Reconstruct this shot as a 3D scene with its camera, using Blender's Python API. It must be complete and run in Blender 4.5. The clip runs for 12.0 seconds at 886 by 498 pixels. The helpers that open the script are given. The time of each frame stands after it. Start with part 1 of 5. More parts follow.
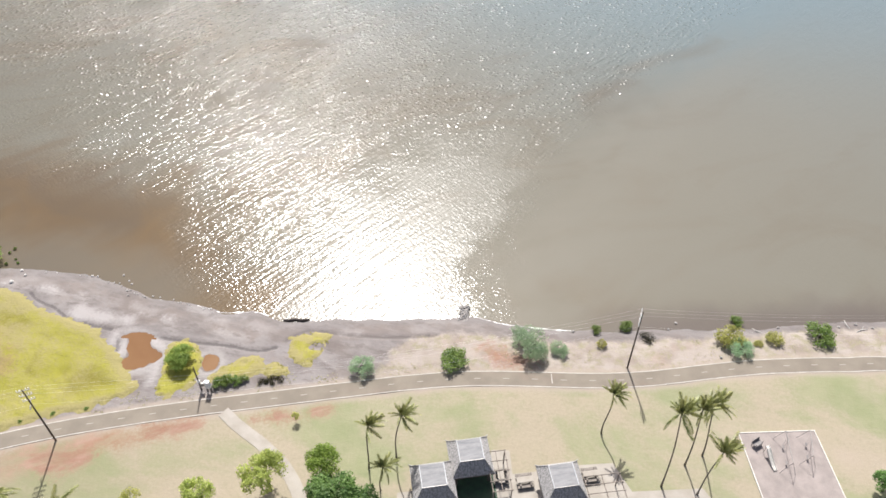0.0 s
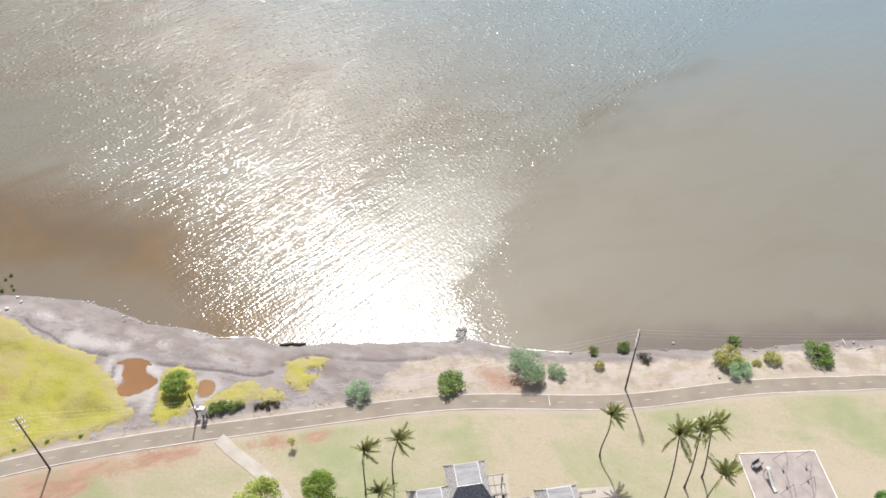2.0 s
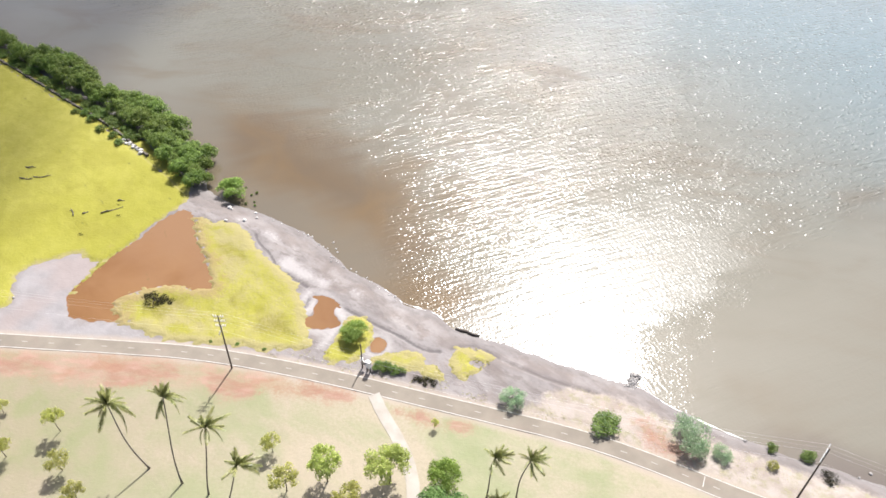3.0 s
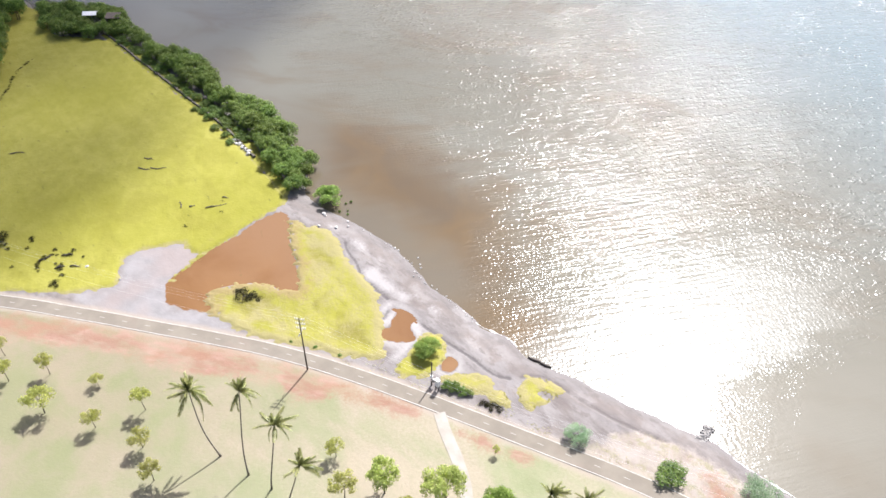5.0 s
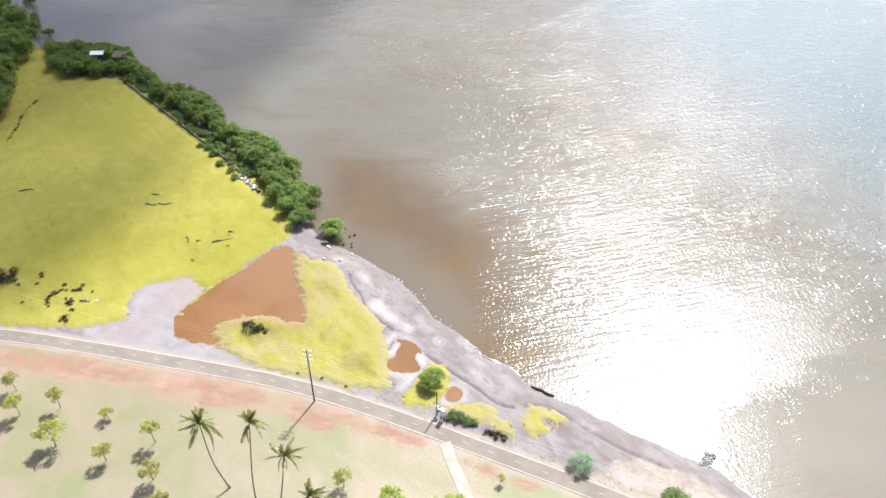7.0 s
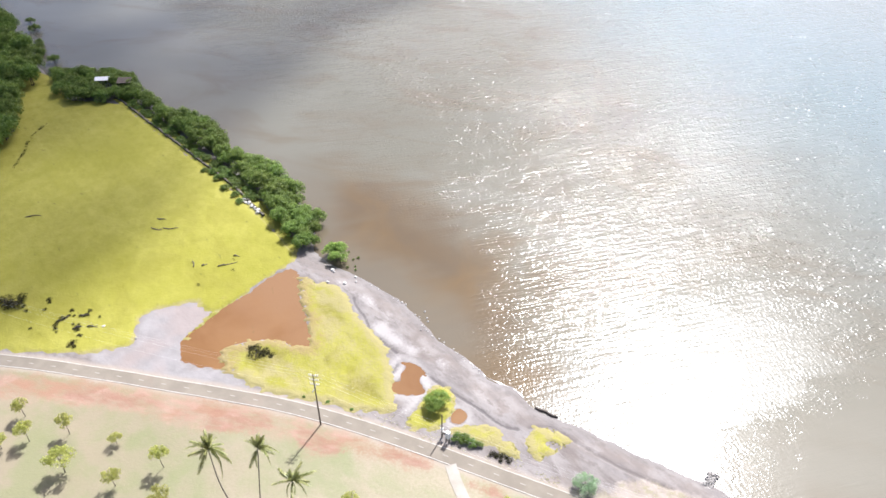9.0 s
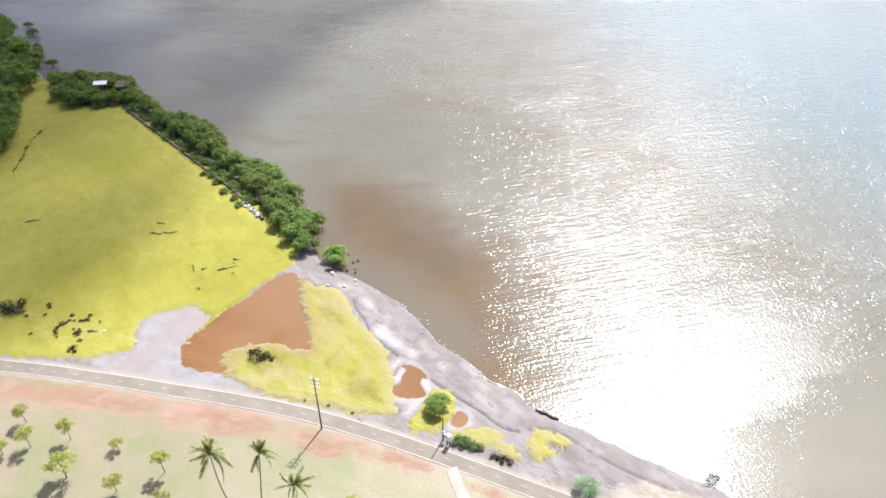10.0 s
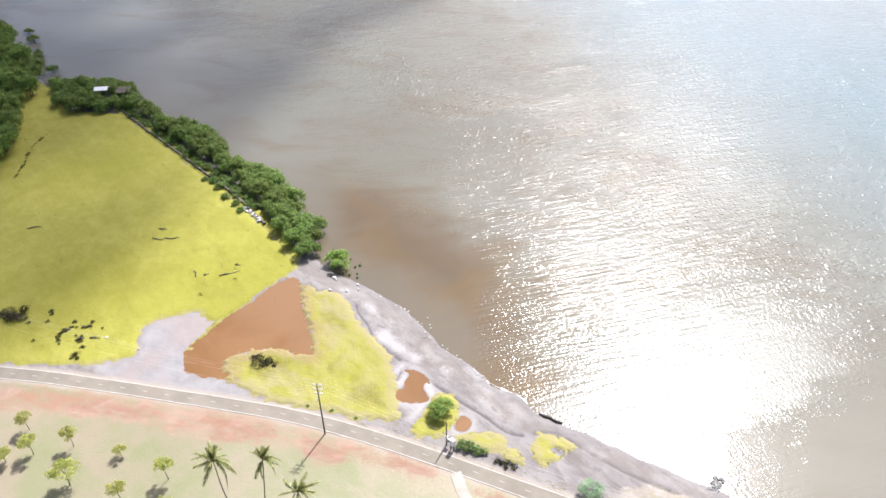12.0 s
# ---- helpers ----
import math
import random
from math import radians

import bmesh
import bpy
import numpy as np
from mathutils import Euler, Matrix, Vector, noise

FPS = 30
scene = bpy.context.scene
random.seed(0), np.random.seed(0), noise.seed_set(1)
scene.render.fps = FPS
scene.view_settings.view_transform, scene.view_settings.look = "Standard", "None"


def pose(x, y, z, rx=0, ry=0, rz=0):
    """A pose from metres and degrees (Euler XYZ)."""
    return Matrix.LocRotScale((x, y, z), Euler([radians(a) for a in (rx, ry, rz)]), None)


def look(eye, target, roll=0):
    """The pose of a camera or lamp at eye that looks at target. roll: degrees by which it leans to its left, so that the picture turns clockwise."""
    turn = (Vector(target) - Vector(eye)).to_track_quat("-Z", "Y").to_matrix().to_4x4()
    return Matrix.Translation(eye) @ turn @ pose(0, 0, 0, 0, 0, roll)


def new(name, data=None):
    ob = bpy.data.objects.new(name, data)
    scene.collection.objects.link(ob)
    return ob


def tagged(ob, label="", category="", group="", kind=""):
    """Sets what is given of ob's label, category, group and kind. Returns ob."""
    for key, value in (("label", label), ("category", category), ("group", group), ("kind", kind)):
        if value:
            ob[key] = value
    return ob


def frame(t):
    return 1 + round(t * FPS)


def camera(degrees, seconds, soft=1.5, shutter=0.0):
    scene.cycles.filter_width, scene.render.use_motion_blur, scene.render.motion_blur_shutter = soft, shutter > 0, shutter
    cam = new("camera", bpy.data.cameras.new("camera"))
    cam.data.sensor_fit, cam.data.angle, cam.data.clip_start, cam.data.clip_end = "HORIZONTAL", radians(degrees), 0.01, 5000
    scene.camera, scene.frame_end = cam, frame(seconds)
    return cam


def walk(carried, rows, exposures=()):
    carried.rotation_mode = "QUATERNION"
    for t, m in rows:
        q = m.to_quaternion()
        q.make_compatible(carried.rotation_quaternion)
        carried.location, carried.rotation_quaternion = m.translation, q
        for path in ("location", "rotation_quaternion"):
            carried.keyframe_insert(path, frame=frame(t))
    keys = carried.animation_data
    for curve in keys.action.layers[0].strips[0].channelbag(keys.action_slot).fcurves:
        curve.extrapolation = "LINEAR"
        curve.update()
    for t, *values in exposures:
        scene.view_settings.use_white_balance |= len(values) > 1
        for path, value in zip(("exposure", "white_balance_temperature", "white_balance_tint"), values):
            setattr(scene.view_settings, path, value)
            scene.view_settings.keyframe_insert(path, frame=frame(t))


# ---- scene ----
# ------------------------------------------------------------------ camera
cam = camera(62.3, 12.0, soft=1.6)
# seconds, eye x y z, yaw to the left of +y, pitch, roll
PATH = [
    (0.0, -2.80, -0.74, 76.55, 2.10, -43.77, 0.01),
    (0.5, -2.92, -0.61, 76.56, 1.90, -43.36, 0.02),
    (1.0, -2.96, -0.59, 76.63, 1.73, -42.92, -0.06),
    (1.5, -2.75, -0.56, 76.72, 1.74, -42.53, -0.22),
    (2.0, -2.22, -0.38, 76.81, 2.10, -42.27, -0.61),
    (2.3, -1.66, -0.13, 76.85, 2.88, -42.17, -1.01),
    (2.5, -1.15, 0.15, 76.86, 6.42, -42.07, -0.64),
    (2.7, -0.60, 0.49, 76.87, 12.95, -41.83, 0.14),
    (2.9, -0.07, 0.84, 76.88, 21.68, -41.80, 1.29),
    (3.0, 0.15, 0.99, 76.89, 24.95, -42.01, 1.43),
    (3.2, 0.44, 1.20, 76.95, 31.85, -41.94, 1.87),
    (3.5, 0.75, 1.45, 77.20, 34.30, -41.80, 1.80),
    (4.8, 1.41, 1.93, 78.43, 34.55, -41.22, 1.11),
    (5.0, 1.45, 1.90, 78.52, 34.72, -41.04, 0.81),
    (5.5, 1.42, 1.64, 78.89, 34.71, -40.51, 0.61),
    (6.0, 1.32, 1.29, 79.33, 34.55, -40.20, 0.47),
    (6.5, 1.42, 0.77, 79.84, 34.53, -39.53, 0.44),
    (7.0, 1.75, 0.19, 80.37, 34.57, -38.77, 0.32),
    (7.5, 2.00, -0.28, 80.82, 34.53, -38.02, 0.21),
    (7.7, 2.02, -0.39, 80.91, 34.59, -37.66, 0.01),
    (9.3, 1.47, -0.53, 82.44, 34.47, -37.53, -0.24),
    (9.5, 1.44, -0.52, 82.49, 34.43, -37.60, -0.37),
    (10.0, 1.42, -0.47, 82.59, 34.44, -37.51, -0.48),
    (10.5, 1.42, -0.44, 82.65, 34.49, -37.44, -0.62),
    (11.0, 1.41, -0.42, 82.69, 34.49, -37.41, -0.76),
    (11.5, 1.34, -0.40, 82.72, 34.52, -37.33, -0.82),
    (12.0, 1.14, -0.34, 82.73, 34.55, -37.32, -0.93),
]


def aimed(x, y, z, yaw, pitch, roll):
    a, p = radians(yaw), radians(pitch)
    way = Vector((-math.sin(a) * math.cos(p), math.cos(a) * math.cos(p), math.sin(p)))
    eye = Vector((x, y, z))
    return look(eye, eye + way, roll)


EXPOSURES = [(0.0, 0.83, 6350, 11), (2.3, 0.86, 6350, 11), (3.2, 1.22, 6200, 11.5), (5.0, 1.24, 6050, 12), (12.0, 1.26, 6000, 12)]
walk(cam, [(row[0], aimed(*row[1:])) for row in PATH], EXPOSURES)

# ------------------------------------------------------------------ light
SUN_ELEVATION, SUN_AZIMUTH = 53.5, -7.5  # azimuth from +y, clockwise
world = bpy.data.worlds.new("sky")
scene.world = world
world.use_nodes = True
sky = world.node_tree.nodes.new("ShaderNodeTexSky")
sky.sky_type = "NISHITA"
sky.sun_disc = False
sky.sun_elevation = radians(SUN_ELEVATION)
sky.sun_rotation = radians(SUN_AZIMUTH)
sky.dust_density = 4.0
sky.air_density = 0.7
sky.ozone_density = 0.3
backing = world.node_tree.nodes["Background"]
world.node_tree.links.new(sky.outputs[0], backing.inputs[0])
backing.inputs[1].default_value = 0.095

sun_data = bpy.data.lights.new("sun", "SUN")
sun_data.energy, sun_data.angle, sun_data.color = 4.6, radians(0.53), (1.0, 0.962, 0.905)
sun = new("sun", sun_data)
ca, sa = math.cos(radians(SUN_ELEVATION)), math.sin(radians(SUN_ELEVATION))
toward_sun = Vector((math.sin(radians(SUN_AZIMUTH)) * ca, math.cos(radians(SUN_AZIMUTH)) * ca, sa))
sun.matrix_world = look(toward_sun * 150, (0, 0, 0))


# ------------------------------------------------------------------ material tools
class Nodes:
    """A small wrapper for writing node materials."""

    def __init__(self, name):
        self.mat = bpy.data.materials.new(name)
        self.mat.use_nodes = True
        self.tree = self.mat.node_tree
        self.bsdf = self.tree.nodes["Principled BSDF"]
        self.out = self.tree.nodes["Material Output"]
        self.where = self.add("ShaderNodeNewGeometry").outputs["Position"]

    def add(self, kind):
        return self.tree.nodes.new(kind)

    def put(self, socket, value):
        if isinstance(value, bpy.types.NodeSocket):
            self.tree.links.new(value, socket)
        elif isinstance(value, (tuple, list)) and len(value) == 3 and socket.type == "RGBA":
            socket.default_value = (*value, 1)
        else:
            socket.default_value = value

    def math(self, op, a, b=0.0, c=0.0, clamp=False):
        node = self.add("ShaderNodeMath")
        node.operation, node.use_clamp = op, clamp
        for socket, value in zip(node.inputs, (a, b, c)):
            self.put(socket, value)
        return node.outputs[0]

    def attr(self, name):
        node = self.add("ShaderNodeAttribute")
        node.attribute_name = name
        return node.outputs["Fac"]

    def coords(self, source=None, scale=(1, 1, 1), turn=0.0):
        """First turned, then scaled along the turned axes."""
        first, node = self.add("ShaderNodeMapping"), self.add("ShaderNodeMapping")
        self.put(first.inputs["Vector"], source or self.where)
        first.inputs["Rotation"].default_value = (0, 0, radians(turn))
        self.put(node.inputs["Vector"], first.outputs[0])
        node.inputs["Scale"].default_value = scale
        return node.outputs[0]

    def noise(self, scale, detail=4.0, rough=0.55, source=None, warp=0.0):
        node = self.add("ShaderNodeTexNoise")
        self.put(node.inputs["Vector"], source or self.where)
        node.inputs["Scale"].default_value = scale
        node.inputs["Detail"].default_value = detail
        node.inputs["Roughness"].default_value = rough
        node.inputs["Distortion"].default_value = warp
        return node.outputs["Fac"]

    def ramp(self, value, low, high, to_low=0.0, to_high=1.0, smooth=True):
        node = self.add("ShaderNodeMapRange")
        node.interpolation_type = "SMOOTHSTEP" if smooth else "LINEAR"
        for socket, v in zip(node.inputs, (value, low, high, to_low, to_high)):
            self.put(socket, v)
        return node.outputs[0]

    def mix(self, fac, a, b):
        node = self.add("ShaderNodeMix")
        node.data_type = "RGBA"
        self.put(node.inputs[0], fac)
        self.put(node.inputs[6], a)
        self.put(node.inputs[7], b)
        return node.outputs[2]

    def bump(self, height, distance=0.02, strength=1.0, normal=None):
        node = self.add("ShaderNodeBump")
        self.put(node.inputs["Height"], height)
        node.inputs["Distance"].default_value = distance
        node.inputs["Strength"].default_value = strength
        if normal:
            self.put(node.inputs["Normal"], normal)
        return node.outputs[0]

    def finish(self, color, rough=0.9, normal=None, metal=0.0, spec=0.5):
        self.put(self.bsdf.inputs["Base Color"], color)
        self.put(self.bsdf.inputs["Roughness"], rough)
        self.put(self.bsdf.inputs["Metallic"], metal)
        self.put(self.bsdf.inputs["Specular IOR Level"], spec)
        if normal:
            self.put(self.bsdf.inputs["Normal"], normal)
        return self.mat


def weathered(name, dark, light, scale=2.0, fine=30.0, rough=0.85, relief=0.01, metal=0.0, stretch=(1, 1, 1)):
    """A plain weathered surface with stains and grain, in object space."""
    n = Nodes(name)
    spot = n.add("ShaderNodeTexCoord").outputs["Object"]
    spot = n.coords(spot, stretch)
    stain, grain = n.noise(scale, 4, 0.6, spot), n.noise(fine, 3, 0.6, spot)
    blend = n.math("ADD", n.math("MULTIPLY", stain, 0.65), n.math("MULTIPLY", grain, 0.35))
    color = n.mix(n.ramp(blend, 0.32, 0.68), dark, light)
    return n.finish(color, n.ramp(grain, 0.3, 0.7, rough - 0.1, min(rough + 0.1, 1)), n.bump(grain, relief), metal)


def foliage(name, shade, bright, tip, glowing=0.3, rough=0.6, gloss=0.3):
    """Leaves: colour differs from plant to plant, from clump to clump and from leaf to leaf; some light passes through."""
    n = Nodes(name)
    spot = n.add("ShaderNodeTexCoord").outputs["Object"]
    clump, leaf = n.noise(0.9, 2, 0.5, spot), n.noise(7.0, 2, 0.6, spot)
    each = n.add("ShaderNodeObjectInfo").outputs["Random"]
    base = n.mix(n.ramp(clump, 0.3, 0.7), shade, bright)
    base = n.mix(n.ramp(leaf, 0.48, 0.78), base, tip)
    hue = n.add("ShaderNodeHueSaturation")
    n.put(hue.inputs["Hue"], n.ramp(each, 0, 1, 0.490, 0.510, False))
    n.put(hue.inputs["Value"], n.ramp(each, 0, 1, 0.88, 1.18, False))
    n.put(hue.inputs["Color"], base)
    n.finish(hue.outputs[0], rough, None, 0.0, gloss)
    glow = n.add("ShaderNodeBsdfTranslucent")
    n.put(glow.inputs["Color"], hue.outputs[0])
    both = n.add("ShaderNodeMixShader")
    both.inputs[0].default_value = glowing
    n.tree.links.new(n.bsdf.outputs[0], both.inputs[1])
    n.tree.links.new(glow.outputs[0], both.inputs[2])
    n.tree.links.new(both.outputs[0], n.out.inputs["Surface"])
    return n.mat


# ------------------------------------------------------------------ materials
def ground_material():
    n = Nodes("ground_soil_grass_and_mud")
    wide, mid, fine = n.noise(0.06, 5, 0.6), n.noise(0.35, 5, 0.6), n.noise(2.5, 5, 0.65)
    grit = n.noise(14.0, 3, 0.7)
    ragged = n.math("MULTIPLY", n.math("SUBTRACT", n.math("ADD", mid, n.math("MULTIPLY", fine, 0.6)), 0.8), 3.0)

    def zone(name, width=0.4, fray=1.0):
        edge = n.math("ADD", n.attr(name), n.math("MULTIPLY", ragged, fray))
        return n.ramp(edge, -width, width)

    # beach: grey sand and mud in soft streaks that follow the waterline, wet and dark at its foot
    streak = n.noise(0.45, 5, 0.6, n.coords(None, (0.35, 1.0, 1), 10), 1.0)
    beach = n.mix(n.ramp(streak, 0.30, 0.70), (0.126, 0.106, 0.097), (0.204, 0.180, 0.168))
    beach = n.mix(n.ramp(fine, 0.45, 0.75, 0, 0.35), beach, (0.185, 0.150, 0.138))
    beach = n.mix(n.ramp(wide, 0.48, 0.70, 0, 0.6), beach, (0.238, 0.213, 0.200))
    bank = n.noise(0.16, 5, 0.6, n.coords(None, (0.5, 1.2, 1), 22), 0.25)
    beach = n.mix(n.ramp(bank, 0.52, 0.68, 0, 0.7), beach, (0.262, 0.234, 0.214))
    beach = n.mix(n.ramp(bank, 0.48, 0.34, 0, 0.6), beach, (0.118, 0.089, 0.074))
    crust = n.noise(0.7, 5, 0.68, n.coords(None, (0.6, 1.3, 1), 12))
    beach = n.mix(n.ramp(crust, 0.50, 0.62, 0, 0.7), beach, (0.118, 0.094, 0.084))
    beach = n.mix(n.ramp(n.noise(0.28, 5, 0.66), 0.50, 0.66, 0, 0.55), beach, (0.172, 0.134, 0.112))
    scarp = n.math("ADD", n.attr("channel"), n.math("MULTIPLY", ragged, 0.22))
    beach = n.mix(n.ramp(scarp, 0.10, 0.36, 0.95, 0.0), beach, (0.066, 0.054, 0.052))
    beach = n.mix(n.ramp(n.math("SUBTRACT", scarp, 0.9), 0.0, 1.2, 0.35, 0.0), beach, (0.145, 0.128, 0.125))
    rim = n.math("ADD", n.attr("rim"), n.math("MULTIPLY", ragged, 0.45))
    beach = n.mix(n.ramp(rim, -1.7, -0.5, 0.0, 0.7), beach, (0.262, 0.240, 0.224))
    beach = n.mix(n.ramp(rim, -0.35, -0.1, 0.0, 0.8), beach, (0.120, 0.088, 0.072))
    pale = n.math("ADD", n.attr("crust"), n.math("MULTIPLY", ragged, 0.95))
    beach = n.mix(n.ramp(pale, -0.9, 0.9, 0.0, 0.75), beach, (0.300, 0.276, 0.262))
    slump = n.math("ADD", n.attr("inland"), n.math("MULTIPLY", ragged, 1.6))
    beach = n.mix(n.math("MULTIPLY", n.ramp(slump, 1.4, 2.0, 0.0, 1.0), n.ramp(slump, 4.4, 3.2, 0.0, 0.45)), beach, (0.142, 0.112, 0.096))
    wet = n.math("ADD", n.attr("inland"), n.math("MULTIPLY", ragged, 0.5))
    beach = n.mix(n.ramp(wet, 0.0, 2.6, 0.6, 0.0), beach, (0.098, 0.082, 0.076))
    grey = n.add("ShaderNodeHueSaturation")
    grey.inputs["Saturation"].default_value = 0.72
    n.put(grey.inputs["Color"], beach)
    beach = grey.outputs[0]
    # pale salt flat
    salt = n.mix(n.ramp(mid, 0.30, 0.70), (0.170, 0.159, 0.157), (0.218, 0.205, 0.202))
    salt = n.mix(n.ramp(n.noise(0.08, 3, 0.5), 0.44, 0.58, 0, 0.6), salt, (0.214, 0.172, 0.156))
    color = n.mix(zone("salt", 1.0, 1.0), beach, salt)
    # dry sandy scrub
    sand = n.mix(n.ramp(mid, 0.33, 0.66), (0.208, 0.174, 0.146), (0.282, 0.249, 0.219))
    sand = n.mix(n.ramp(wide, 0.54, 0.68, 0, 0.5), sand, (0.250, 0.172, 0.134))
    sand = n.mix(n.ramp(n.noise(0.8, 5, 0.65), 0.46, 0.66, 0, 0.75), sand, (0.200, 0.185, 0.112))
    color = n.mix(zone("scrub", 0.7, 1.1), color, sand)
    bare = n.noise(0.22, 4, 0.6, n.coords(None, (0.6, 1.2, 1), -8), 0.4)
    color = n.mix(n.math("MULTIPLY", zone("scrub", 0.7, 1.1), n.ramp(bare, 0.52, 0.62, 0, 0.7)), color, (0.274, 0.239, 0.210))
    # mown lawn with dry patches
    turf = n.mix(n.ramp(mid, 0.30, 0.70), (0.176, 0.190, 0.102), (0.212, 0.212, 0.128))
    dry = n.mix(n.ramp(fine, 0.30, 0.75), (0.268, 0.232, 0.172), (0.244, 0.212, 0.152))
    broad = n.noise(0.05, 5, 0.6, n.coords(None, (0.7, 1.3, 1), 20), 0.3)
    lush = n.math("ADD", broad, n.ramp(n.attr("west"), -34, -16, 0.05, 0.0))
    lush = n.math("ADD", lush, n.math("MULTIPLY", n.math("SUBTRACT", n.math("ADD", mid, fine), 1.0), 0.10))
    lawn = n.mix(n.ramp(lush, 0.46, 0.60), dry, turf)
    lawn = n.mix(n.ramp(n.noise(0.09, 5, 0.62, n.coords(None, (0.8, 1.4, 1), 40), 0.3), 0.52, 0.72, 0, 0.6), lawn, (0.292, 0.243, 0.196))
    lawn = n.mix(n.ramp(n.noise(0.6, 5, 0.7), 0.52, 0.72, 0, 0.28), lawn, (0.160, 0.156, 0.086))
    lawn = n.mix(n.ramp(grit, 0.52, 0.8, 0, 0.30), lawn, (0.140, 0.140, 0.068))
    # colour darkened towards the west, which keeps that end from rendering too bright
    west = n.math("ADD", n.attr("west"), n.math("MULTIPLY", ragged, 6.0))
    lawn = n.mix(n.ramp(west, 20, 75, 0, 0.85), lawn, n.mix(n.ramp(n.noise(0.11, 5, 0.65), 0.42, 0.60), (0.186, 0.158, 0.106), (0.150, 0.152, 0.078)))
    mown = zone("south", 0.35, 0.35)
    color = n.mix(mown, color, lawn)
    # dusty verge along the bike path
    verge = n.math("ADD", n.attr("verge"), n.math("MULTIPLY", ragged, 0.35))
    color = n.mix(n.ramp(verge, 0.1, 1.1, 0.75, 0.0), color, (0.268, 0.228, 0.186))
    # bare red earth: a dusty pink strip, with deeper red where it is scraped bare
    dusty = n.noise(0.16, 4, 0.6, n.coords(None, (0.5, 1.3, 1), -25), 0.4)
    red = n.mix(n.ramp(mid, 0.3, 0.7), (0.226, 0.140, 0.102), (0.262, 0.180, 0.138))
    red = n.mix(n.ramp(dusty, 0.50, 0.60, 0, 0.75), red, (0.206, 0.118, 0.074))
    color = n.mix(n.math("MULTIPLY", zone("red", 1.4, 1.7), n.math("MULTIPLY", n.ramp(dusty, 0.30, 0.46, 0.25, 1.0), n.ramp(n.noise(0.5, 5, 0.68, n.coords(None, (0.5, 1.5, 1), -22)), 0.38, 0.58, 0.5, 1.0))), color, red)
    deep = n.mix(n.ramp(fine, 0.3, 0.7), (0.176, 0.088, 0.060), (0.214, 0.118, 0.084))
    color = n.mix(n.math("MULTIPLY", zone("red_deep", 0.7, 1.6), n.ramp(n.noise(0.7, 5, 0.68, n.coords(None, (0.5, 1.5, 1), -22)), 0.38, 0.58, 0.15, 0.65)), color, deep)
    rough = n.ramp(wet, -0.3, 1.6, 0.45, 0.95)
    relief = n.bump(n.math("ADD", n.math("ADD", fine, n.math("MULTIPLY", grit, 0.4)), n.math("MULTIPLY", n.math("MULTIPLY", crust, n.math("SUBTRACT", 1.0, mown)), 1.2)), 0.05)
    return n.finish(color, rough, relief, 0, 0.3)


